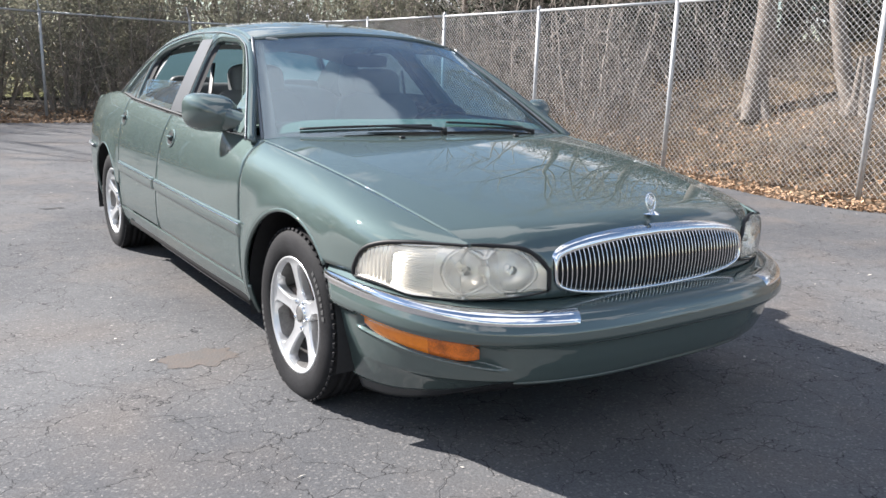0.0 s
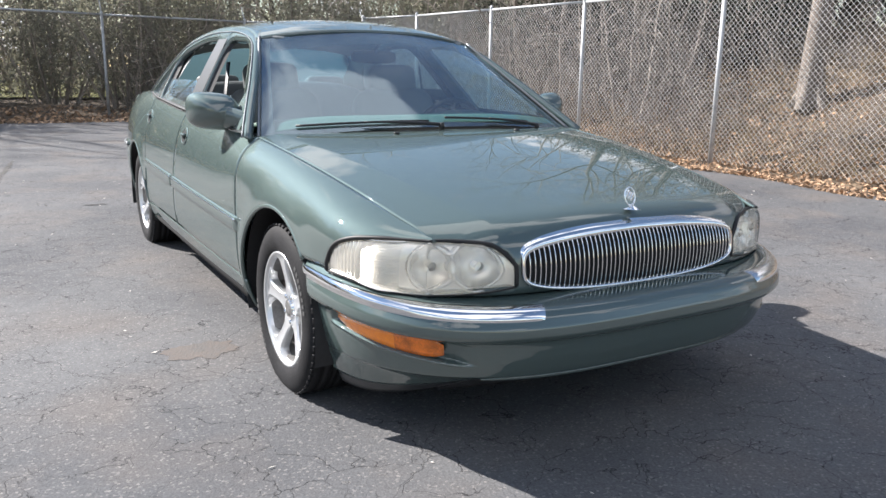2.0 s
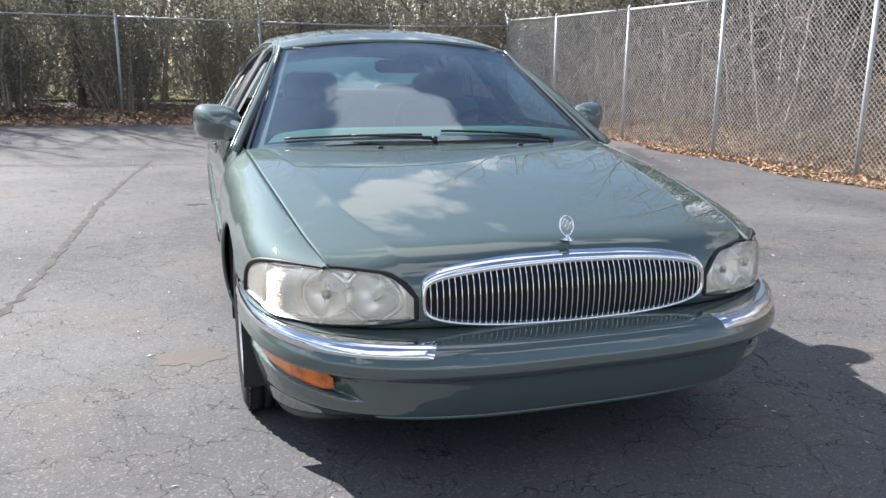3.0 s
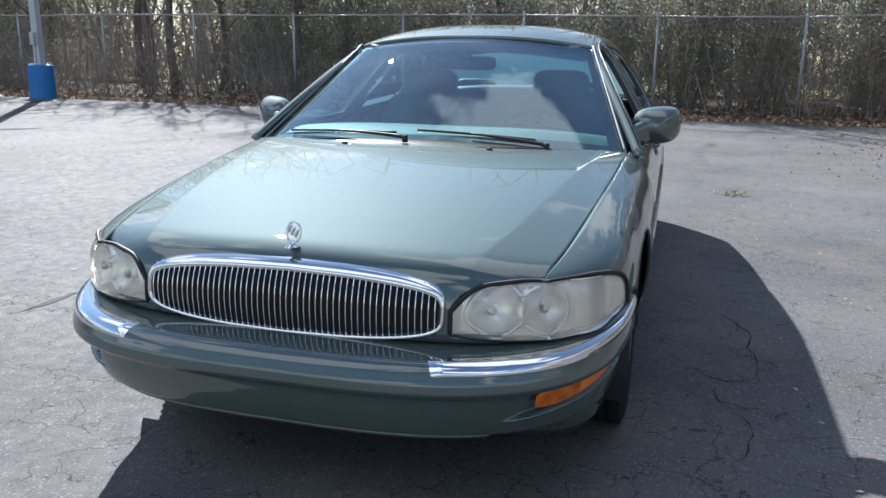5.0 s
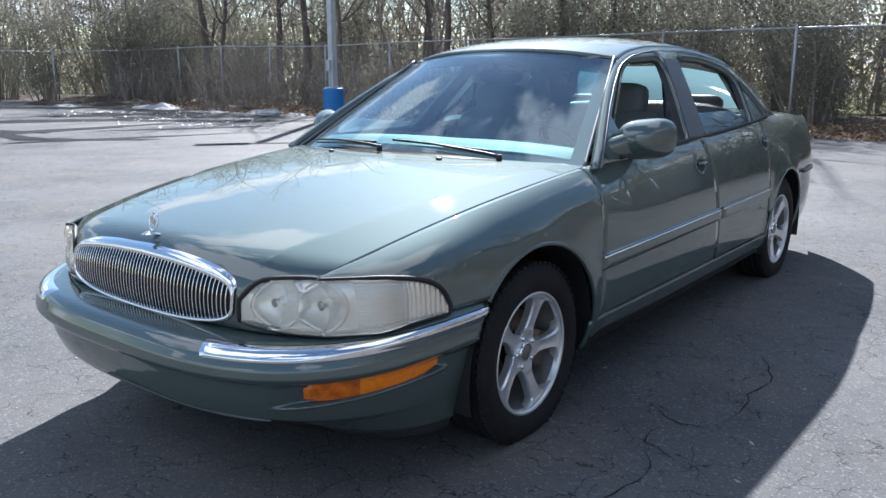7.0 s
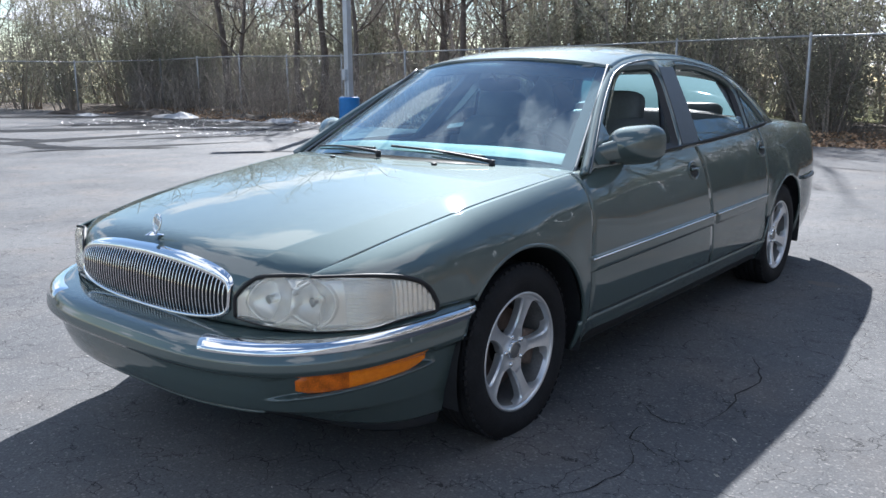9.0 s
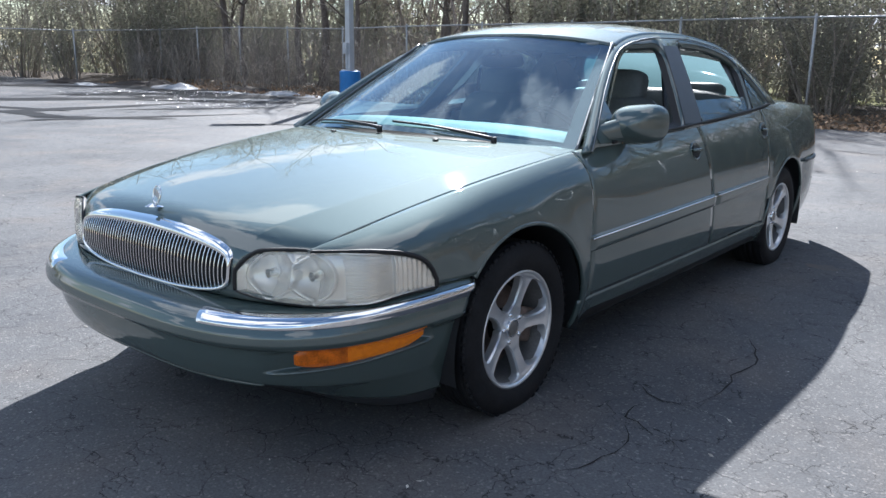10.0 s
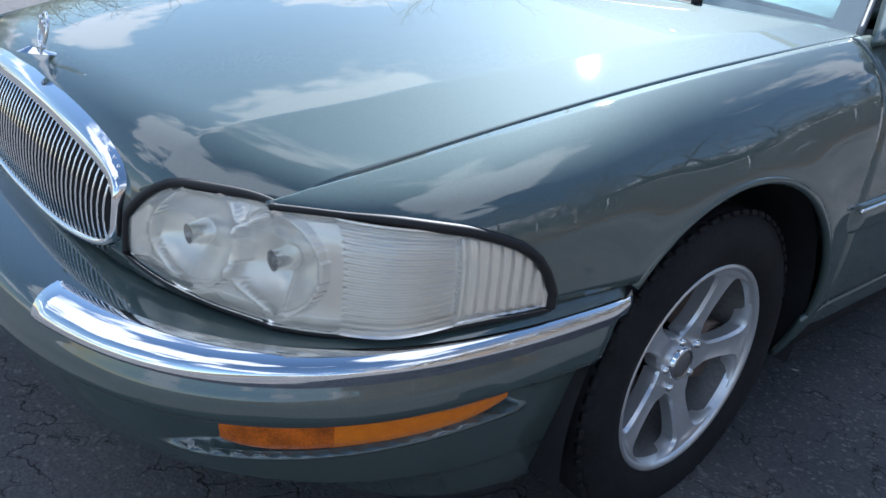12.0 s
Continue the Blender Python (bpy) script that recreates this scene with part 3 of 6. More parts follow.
fender()
for ob in list(panel("front_door", gap_front, lambda s: gap_mid(s) - 0.004, 0.14)) + list(panel("rear_door", lambda s: gap_mid(s) + 0.002, lambda s: gap_rear(s) - 0.003, 0.14, arch=AXLE_R)):
    pass
list(panel("quarter_panel", lambda s: gap_rear(s) + 0.003, lambda s: 3.95, 0.3, 1.0, arch=AXLE_R, ny=80))
list(panel("quarter_panel", lambda s: 3.22, lambda s: 3.95, 0.0, 0.3, ny=30, ns=12))
list(panel("rocker", lambda s: 0.36, lambda s: 2.53, 0.0, 0.136, ny=60, ns=8))


# bonnet with the nose round the grille
def hood():
    def f(w, k):
        # k: 0..1 down the nose, then back to the cowl
        x0 = 0.674 * w
        yn = nose_y(x0) + 0.006
        back = 0.27 + 0.20 * abs(w) ** 2.5
        ry = 0.14 + 0.02 * abs(w)
        if k <= 1:
            phi = k * math.pi / 2
            y = yn + ry * (1 - math.cos(phi) ** 0.62)
            g = math.sin(phi) ** 0.62
            z0 = 0.535
        else:
            y = yn + ry + (back - yn - ry) * (k - 1)
            g, z0 = 1.0, 0.535
        x = w * (seam_x(max(y, -0.785)) - 0.004) if y > -0.785 else x0 * (1 + 0.003)
        lo = ip(y, (-0.95, 0.0), (-0.70, 1.0))
        x = x0 + (x - x0) * lo
        z = z0 + (hood_z(w, y) - z0) * g
        return Vector((x, y, z))
    ks = [i / 44 for i in range(45)] + [1 + i / 44 for i in range(1, 45)]
    bm = sheet(f, span(-1, 1, 190), ks)
    gone = []
    for face in bm.faces:
        c = face.calc_center_median()
        x = abs(c.x)
        if x > 0.459 and c.y < -0.6 and lamp_bottom(x) < c.z < lamp_height(x, -0.9, (x - 0.455) / 0.03) + (0.002 if x > 0.53 else -0.005):
            gone.append(face)
    bmesh.ops.delete(bm, geom=gone, context="FACES")
    return f, solid(part("hood", bm, PAINT, car, "smooth bonnet with a raised centre"), 0.012, -1)


hood_at, _ = hood()


def nose_point(x, z, out=0.0):
    """A point on the upright nose at a given side distance and height."""
    w = max(-1, min(1, x / 0.674))
    lo, hi = 0.0, 1.0
    for _ in range(15):
        m = (lo + hi) / 2
        lo, hi = (m, hi) if hood_at(w, m).z < z else (lo, m)
    p = hood_at(w, lo)
    yn = nose_y(x)
    d = Vector((0.5 * x, -1.0, 0.12)).normalized()
    return Vector((x, p.y, z)) + d * out


# grille
def grille():
    gx, zc0, hh = 0.438, 0.618, 0.080
    top_arch = 0.014

    def rim(a, grow=0.0, out=0.0):
        c, s = math.cos(a), math.sin(a)
        n = 6.0
        x = (gx + grow) * (abs(c) ** (2 / n)) * (1 if c >= 0 else -1)
        z = zc0 + (hh + grow) * (abs(s) ** (2 / n)) * (1 if s >= 0 else -1)
        z += (top_arch if s > 0 else -0.014) * (1 - (x / gx) ** 2) * abs(s) - 0.016 * (x / gx) ** 2 * (1 if s > 0 else -0.6)
        return nose_point(x, z, out)
    gr = new("grille")
    gr.parent = car
    # flat black sheet behind the bars; the shade of the opening is painted
    part("grille_shade_sheet", sheet(lambda a, t: nose_point(*(lambda q: (q.x, q.z))(rim(a, -0.012).lerp(Vector((0, -0.9, 0.62)), t)), 0.004), [2 * math.pi * i / 96 for i in range(96)], [0, 0.25, 0.5, 0.75, 0.98], close=True), DARK, gr)

    def band(a, t):
        g = ip(t, (0, -0.022), (0.25, -0.014), (0.6, 0.0), (1, 0.010))
        up = 0.5 + 0.5 * math.sin(a)
        g *= 0.45 + 0.75 * max(0.0, math.sin(a)) ** 0.7
        return rim(a, g, ip(t, (0, 0.0), (0.25, 0.013), (0.6, 0.014), (1, -0.002)))
    part("surround", sheet(band, [2 * math.pi * i / 128 for i in range(128)], [0, 0.12, 0.25, 0.45, 0.6, 0.8, 1], close=True), CHROME, gr, "chrome grille surround")
    n = 50
    for i in range(n):
        x = -0.425 + 0.85 * (i + 0.5) / n
        top = zc0 + hh + top_arch * (1 - (x / gx) ** 2) - 0.016 * (x / gx) ** 2
        bot = zc0 - hh - 0.014 * (1 - (x / gx) ** 2) + 0.010 * (x / gx) ** 2
        e = max(0.0, abs(x) - 0.375) / 0.07
        top -= 0.03 * e**2.6
        bot += 0.03 * e**2.6
        pts = [nose_point(x, bot + (top - bot) * t, 0.006 + 0.008 * math.sin(math.pi * t)) for t in span(0, 1, 8)]
        part("grille_bar", tube(pts, 0.0020, 6), CHROME, gr)


grille()


def smooth(t):
    t = min(1.0, max(0.0, t))
    return t * t * (3 - 2 * t)


# headlamps
def headlamp():
    th0 = math.asin(min(1, (0.455 / NOSE_A)) ** (NOSE_N / 2))
    y_end = -0.458
    th1 = math.acos(((NOSE_Y - y_end) / NOSE_B) ** (NOSE_N / 2))

    @functools.lru_cache(maxsize=None)
    def bare(p, q):
        th = th0 + (th1 - th0) * p
        o = nose_xy(th)
        zb = lamp_bottom(o.x)
        zt = lamp_height(o.x, o.y, p / 0.10)
        z = zb + (zt - zb) * q
        n = Vector((o.x / NOSE_A**2 * 0.75, (o.y - NOSE_Y) / NOSE_B**2, 0)).normalized()
        front = nose_point(min(o.x, 0.672), z)
        front.x = o.x
        y = max(o.y, -0.784)
        side = flank(y, flank_s(y, z))
        return front.lerp(side, smooth((o.x - 0.62) / 0.09)), n

    def surf(p, q, out):
        at, n = bare(p, q)
        return at + n * out
    for sign in (1, -1):
        lamp = new("headlamp")
        lamp.parent = car
        lamp["label"] = "hazy rectangular headlamp with a dark gasket"

        def fin(bm):
            return mirror_bm(bm) if sign < 0 else bm
        lens = bmesh.new()
        sheet(lambda p, q: surf(p, q, 0.009 - 0.004 * p - 0.010 * abs(2 * q - 1) ** 6 - 0.008 * abs(2 * p - 1) ** 10), span(0.0, 1, 70), span(0.0, 1, 30), lens)
        part("lens", fin(lens), LENS, lamp, "yellowed clouded lens", recalc=False).visible_shadow = False

        def inner(p, q):
            e = min(1.0, q / 0.08, (1 - q) / 0.08, p / 0.04, (1 - p) / 0.03)
            d = -0.018 * max(0.0, e) ** 0.7 + 0.004
            for c, r, dep in ((0.16, 0.10, 0.030), (0.37, 0.115, 0.036)):
                rr = math.hypot((p - c) / r, (q - 0.52) / 0.44)
                if rr < 1:
                    d -= dep * (1 - rr * rr)
                elif rr < 1.15:
                    d += 0.008
            if 0.54 < p < 0.79:
                d += 0.0024 * math.sin(q * 112) + 0.010 * math.sin((p - 0.54) / 0.25 * math.pi)
            elif p >= 0.79:
                d += 0.008 * e + 0.0022 * e * math.sin(p * 260)
            return surf(p, q, d)
        part("reflector", fin(sheet(inner, span(0.0, 1, 150), span(0.0, 1, 96))), REFLECTOR, lamp, "silver reflector with two bowls and ribs")
        for c in (0.16, 0.37):
            at = surf(c, 0.52, -0.042)
            bulb = lathe([(0.0, 0.0), (0.012, 0.002), (0.017, 0.010), (0.018, 0.020), (0.014, 0.040)], 20, "z")
            for v in bulb.verts:
                v.co = at + Vector((v.co.x, v.co.z * -1.0 + 0.012, v.co.y)) 
            part("bulb_shield", fin(bulb), CHROME, lamp)
        loop = [surf(0, q, 0.001) for q in span(0, 1, 8)] + [surf(p, 1, 0.001) + Vector((0, 0, 0.003)) for p in span(0, 1, 48)[1:]] + [surf(1, q, 0.001) for q in span(1, 0, 8)[1:]]
        part("gasket", fin(tube(loop, lambda t: 0.0045 + 0.003 * smooth((t - 0.55) / 0.1) + 0.0022 * smooth((0.36 - t) / 0.08), 8)), SEAL, lamp)
        loop = [surf(p, 0, 0.0) - Vector((0, 0, 0.003)) for p in span(0, 1, 40)]
        part("gasket", fin(tube(loop, 0.0045, 8)), SEAL, lamp)


headlamp()


# bumper cover
def bump_xy(th, out=0.0):
    c, s = max(math.cos(th), 0.0), max(math.sin(th), 0.0)
    return Vector(((BUMP_A + out) * s ** (2 / BUMP_N), NOSE_Y - (BUMP_B + out) * c ** (2 / BUMP_N), 0))


SIG0, SIG1 = 0.77, 1.37


def bump_at(th, k, scoop=False):
    """Bumper surface: k from 0 at the back of the top shelf to 1 at the bottom edge."""
    side = math.sin(th) ** 6
    inset = ip(k, (0, 0.15), (0.14, 0.055), (0.20, 0.030), (0.26, 0.015), (0.31, 0.008), (0.37, 0.001), (0.415, 0.0), (0.45, 0.007), (0.48, 0.027), (0.50, 0.035), (0.6, 0.041), (0.68, 0.046), (0.78, 0.058), (0.86, 0.076), (0.92, 0.096), (1.0, 0.135))
    if k < 0.26:
        inset *= 1 - 0.75 * side
    inset = inset * (1 - 0.3 * side) + 0.13 * (1 - math.sin(th) ** 4) * max(0.0, (k - 0.83) / 0.17)
    z = ip(k, (0, 0.530), (0.14, 0.522), (0.20, 0.515), (0.26, 0.500), (0.33, 0.478), (0.42, 0.445), (0.47, 0.425), (0.6, 0.385), (0.74, 0.34), (0.82, 0.306), (0.86, 0.287), (1.0, 0.168))
    z += 0.055 * (1 - math.sin(th) ** 4) * max(0.0, (k - 0.83) / 0.17)
    z += side * ip(k, (0, 0.046), (0.2, 0.0276), (0.45, 0.025), (0.6, 0.017), (0.9, 0.0)) - 0.01 * side - 0.02 * math.sin(th) ** 2 * max(0.0, (k - 0.8) / 0.2)
    if scoop:
        p = (th - SIG0) / (SIG1 - SIG0)
        low = 0.705 - 0.115 * p
        g = smooth((low - k) / 0.012) * smooth((k - 0.49 + 0.06 * p) / 0.04)
        g *= smooth((p + 0.30) / 0.28) * smooth((1.05 - p) / 0.04)
        inset += 0.022 * g
        inset -= 0.014 * math.exp(-(((k - 0.87) / 0.012) ** 2)) * (1 - smooth((th - 0.5) / 0.15))
        ridge = math.exp(-(((k - low - 0.008) / 0.014) ** 2)) * smooth((p + 0.26) / 0.20) * smooth((1.07 - p) / 0.06)
        inset -= 0.006 * ridge
    return bump_xy(th, -inset) + Vector((0, 0, z))


BUMP_END = math.acos((0.112 / BUMP_B) ** (BUMP_N / 2))


def bump_end(k):
    """Where the bumper meets the wheel arch, as an angle."""
    y = ip(k, (0, 0.282), (0.2, 0.290), (0.33, 0.328), (0.5, 0.358), (0.7, 0.378), (1.0, 0.388))
    return math.acos(((y - 0.2) / BUMP_B) ** (BUMP_N / 2))


def bump_on(u, k):
    return bump_at(u * bump_end(k), k, True)


def bumper():
    bm = sheet(bump_on, span(0, 1, 130), span(0, 0.945, 104))
    other = sheet(bump_on, span(0, 1, 130), span(0, 0.945, 104))
    mirror_bm(other)
    joined(bm, other)
    bmesh.ops.remove_doubles(bm, verts=bm.verts[:], dist=0.0005)
    b = part("front_bumper", bm, PAINT, car, "body-coloured bumper cover with scuffs")
    solid(b, 0.012, -1)

    def lip(u, k):
        p = bump_on(u, k)
        return p + Vector((-0.010 * min(1.0, u * 3), 0.010, 0.004))
    bm = sheet(lip, span(0, 0.995, 90), span(0.925, 1.0, 6))
    joined(bm, mirror_bm(sheet(lip, span(0, 0.995, 90), span(0.925, 1.0, 6))))
    bmesh.ops.remove_doubles(bm, verts=bm.verts[:], dist=0.0005)
    solid(part("lower_lip", bm, SATIN, b, "dark glossy lower lip"), 0.008, -1)
    th_in = 0.332
    for sign in (1, -1):
        def strip(u, t):
            k = 0.125 + 0.175 * t
            th = th_in + (bump_end(k) - 0.003 - th_in) * u
            e = min(1.0, u / 0.03, (1 - u) / 0.01 + 0.3)
            p = bump_at(th, k)
            n = bump_xy(th) - bump_xy(th, -0.1)
            n = (n.normalized() + Vector((0, 0, 0.7 - 0.7 * t))).normalized()
            return p + n * (0.007 * e * math.sin(math.pi * min(1, max(0, t))) ** 0.35 - 0.001)
        bm = sheet(strip, span(0, 1, 90), span(0, 1, 10))
        part("chrome_strip", mirror_bm(bm) if sign < 0 else bm, CHROME, b, "chrome bumper strip")

        # amber lamp with a body-coloured hollow below it
        t0, t1 = SIG0, SIG1

        def lamp(p, q):
            th = t0 + (t1 - t0) * p
            c = 0.586 - 0.115 * p
            hgt = 0.192 * (1 - 0.5 * abs(2 * p - 1) ** 6) * (1 - 0.22 * (1 - p))
            k = c + hgt * (q - 0.5) * 1.35
            pt = bump_at(th, k)
            n = (bump_xy(th) - bump_xy(th, -0.1)).normalized()
            return pt + n * (-0.008 + 0.007 * (1 - abs(2 * q - 1) ** 4) * (1 - abs(2 * p - 1) ** 10))
        signal = part("turn_signal", (lambda m: mirror_bm(m) if sign < 0 else m)(sheet(lamp, span(0.42, 1, 40), span(0, 1, 12))), AMBER, b, "amber marker lens")
        part("lens_inner", (lambda m: mirror_bm(m) if sign < 0 else m)(sheet(lamp, span(0, 0.42, 24), span(0, 1, 12))), AMBER_DARK, signal, "darker amber turn signal lens")

    pts = []
    for i in range(-40, 41):
        p = bump_at(abs(i) / 40 * 0.62, 0.865)
        pts.append(Vector((p.x if i >= 0 else -p.x, p.y - 0.017, p.z - 0.002)))
    part("valance_lip", tube(pts, lambda t: 0.0035 + 0.0055 * math.sin(math.pi * t) ** 0.4, 8), PAINT, b)
    # dark air dam under the bumper
    def dam(th, k):
        return bump_xy(th, -0.13 - 0.12 * (1 - math.sin(th) ** 4) - 0.02 * k) + Vector((0, 0, 0.212 + 0.045 * (1 - math.sin(th) ** 4) - 0.06 * k))
    bm = sheet(dam, span(0, BUMP_END * 0.6, 40), span(0, 1, 4))
    joined(bm, mirror_bm(sheet(dam, span(0, BUMP_END * 0.6, 40), span(0, 1, 4))))
    solid(part("air_dam", bm, PLASTIC, car), 0.01)


bumper()


# greenhouse
def green_x(y, z):
    zb, xb = seam_z(max(y, 0.8)), seam_x(max(y, 0.8))
    d = z - zb
    return xb - 0.60 * d - 0.19 * d * d * (1 if d > 0 else 0) - max(0.0, 0.8 - y) * 0.0


def rail_z(y):
    return ip(y, (0.44, 0.898), (0.60, 1.005), (0.80, 1.135), (1.00, 1.25), (1.14, 1.312), (1.35, 1.356), (1.6, 1.378), (1.9, 1.382), (2.2, 1.358), (2.45, 1.305), (2.62, 1.215), (2.75, 1.115), (2.86, 1.008))


def rounded(pts, r, n=6):
    """A closed outline with rounded corners."""
    out = []
    m = len(pts)
    for i in range(m):
        a, b, c = Vector(pts[i - 1]), Vector(pts[i]), Vector(pts[(i + 1) % m])
        rr = r[i] if isinstance(r, (list, tuple)) else r
        d1, d2 = (a - b), (c - b)
        e = min(rr, d1.length * 0.45, d2.length * 0.45)
        p, q = b + d1.normalized() * e, b + d2.normalized() * e
        for k in range(n + 1):
            t = k / n
            out.append(p * (1 - t) ** 2 + b * 2 * t * (1 - t) + q * t * t)
    return out


def dense(pts, step=0.03):
    out = []
    for a, b in zip(pts, pts[1:] + pts[:1]):
        n = max(1, int((b - a).length / step))
        out += [a.lerp(b, k / n) for k in range(n)]
    return out


WIN_F = dense(rounded([(0.60, 0.930), (0.86, 1.105), (1.10, 1.252), (1.24, 1.300), (1.60, 1.318), (1.375, 0.944)], [0.03, 0.5, 0.25, 0.2, 0.09, 0.04]))
WIN_R = dense(rounded([(1.600, 0.956), (1.79, 1.322), (2.10, 1.318), (2.36, 1.268), (2.46, 1.215), (2.315, 0.988)], [0.04, 0.07, 0.3, 0.15, 0.05, 0.04]))
WIN_Q = dense(rounded([(2.355, 0.994), (2.500, 1.208), (2.62, 1.105), (2.695, 1.010)], [0.03, 0.04, 0.2, 0.03]))


def fill(loops, xf):
    """A flat sheet in side view with holes, laid onto the greenhouse side."""
    bm = bmesh.new()
    edges = []
    for loop in loops:
        vs = [bm.verts.new((0, p[0], p[1])) for p in loop]
        edges += [bm.edges.new((a, b)) for a, b in zip(vs, vs[1:] + vs[:1])]
    bmesh.ops.triangle_fill(bm, use_beauty=True, use_dissolve=False, edges=edges)
    for v in bm.verts:
        v.co.x = xf(v.co.y, v.co.z)
    return bm


def pane_grid(loop, inset):
    """A grid over an outline in side view, laid just inside the greenhouse."""
    ys = [p.x for p in loop]
    lo, hi = min(ys) + 0.002, max(ys) - 0.002
    def limits(y):
        zs = []
        for a, b in zip(loop, loop[1:] + loop[:1]):
            if (a.x - y) * (b.x - y) <= 0 and abs(a.x - b.x) > 1e-9:
                zs.append(a.y + (b.y - a.y) * (y - a.x) / (b.x - a.x))
        return min(zs), max(zs)
    def f(u, v):
        y = lo + (hi - lo) * u
        a, b = limits(y)
        z = a + (b - a) * v
        return Vector((green_x(y, z) - inset, y, z))
    return sheet(f, span(0, 1, 40), span(0, 1, 12))


def ring(loop, grow0, grow1, out0, out1):
    """A band round a window outline."""
    c = sum(loop, Vector((0, 0))) / len(loop)
    n = len(loop)
    nor = []
    for i in range(n):
        d = (loop[(i + 1) % n] - loop[i - 1]).normalized()
        m = Vector((d.y, -d.x))
        nor.append(m if m.dot(loop[i] - c) > 0 else -m)
    def f(i, t):
        p = loop[i] + nor[i] * (grow0 + (grow1 - grow0) * t)
        return Vector((green_x(p.x, p.y) + out0 + (out1 - out0) * t, p.x, p.y))
    return sheet(f, range(n), [0, 0.5, 1], close=True)


def greenhouse():
    belt = [Vector((y, seam_z(max(y, 0.8)) - 0.012 if y > 0.5 else 0.897)) for y in span(2.88, 0.45, 60)]
    rail = [Vector((y, rail_z(y))) for y in span(0.45, 2.86, 80)]
    outline = rail + belt
    for sign in (1, -1):
        def fin(bm):
            return mirror_bm(bm) if sign < 0 else bm
        frame_ = part("window_frame", fin(fill([outline, WIN_F, WIN_R, WIN_Q], green_x)), PAINT, car, "body-coloured pillars and window frames")
        solid(frame_, 0.03, -1)
        for name, loop in (("front_side_window", WIN_F), ("rear_side_window", WIN_R), ("quarter_window", WIN_Q)):
            part("window_seal", fin(ring(loop, 0.014, -0.016, 0.004, -0.036)), SEAL, frame_)
            if name == "front_side_window":
                continue
            use = loop
            if name == "rear_side_window":
                use = [p if p.y < 1.10 else Vector((p.x - (p.y - 1.10) * 0.52, 1.10)) for p in loop] if sign < 0 else [p if p.y < 1.055 else Vector((p.x - (p.y - 1.055) * 0.52, 1.055)) for p in loop]
            pane = part(name, fin(pane_grid(use, 0.012)), SIDE_GLASS, car, "tinted side glass" if name != "rear_side_window" else "tinted glass wound half down")
            pane.visible_shadow = False
        # bright trim along the roof rail and the belt
        part("drip_trim", fin(tube([(green_x(y, rail_z(y) - 0.022) + 0.006, y, rail_z(y) - 0.022) for y in span(0.47, 2.84, 90)], 0.0035, 6)), DULL, frame_, "thin bright trim")
        part("belt_trim", fin(tube([(green_x(y, seam_z(y) + 0.004) + 0.008, y, seam_z(y) + 0.004) for y in span(0.66, 2.70, 60)], 0.007, 6)), SEAL, frame_)
        def pillar(t, u):
            z = 0.955 + 0.365 * t
            y0 = 1.395 + 0.225 * t
            y1 = 1.585 + 0.195 * t
            y = y0 + (y1 - y0) * u
            return Vector((green_x(y, z) + 0.004, y, z))
        part("pillar_trim", fin(sheet(pillar, span(0, 1, 12), span(0, 1, 4))), SATIN, frame_, "satin black pillar cover")


greenhouse()


def roof_rail(y):
    z = rail_z(y)
    return green_x(y, z), z


def windscreen_at(w, t):
    """t: 0 at the cowl, 1 at the roof."""
    base = Vector((0.80 * w, 0.27 + 0.21 * abs(w) ** 2.2, 0.935 - 0.045 * w * w))
    y = 1.00 + 0.125 * abs(w) ** 2.2
    xr, zr = roof_rail(1.135)
    top = Vector(((xr - 0.01) * w, y, 1.352 - (1.352 - zr) * w * w))
    p = base.lerp(top, t)
    bulge = 0.028 * math.sin(math.pi * t) * (1 - w * w)
    return p + Vector((0, -0.6, 0.8)) * bulge


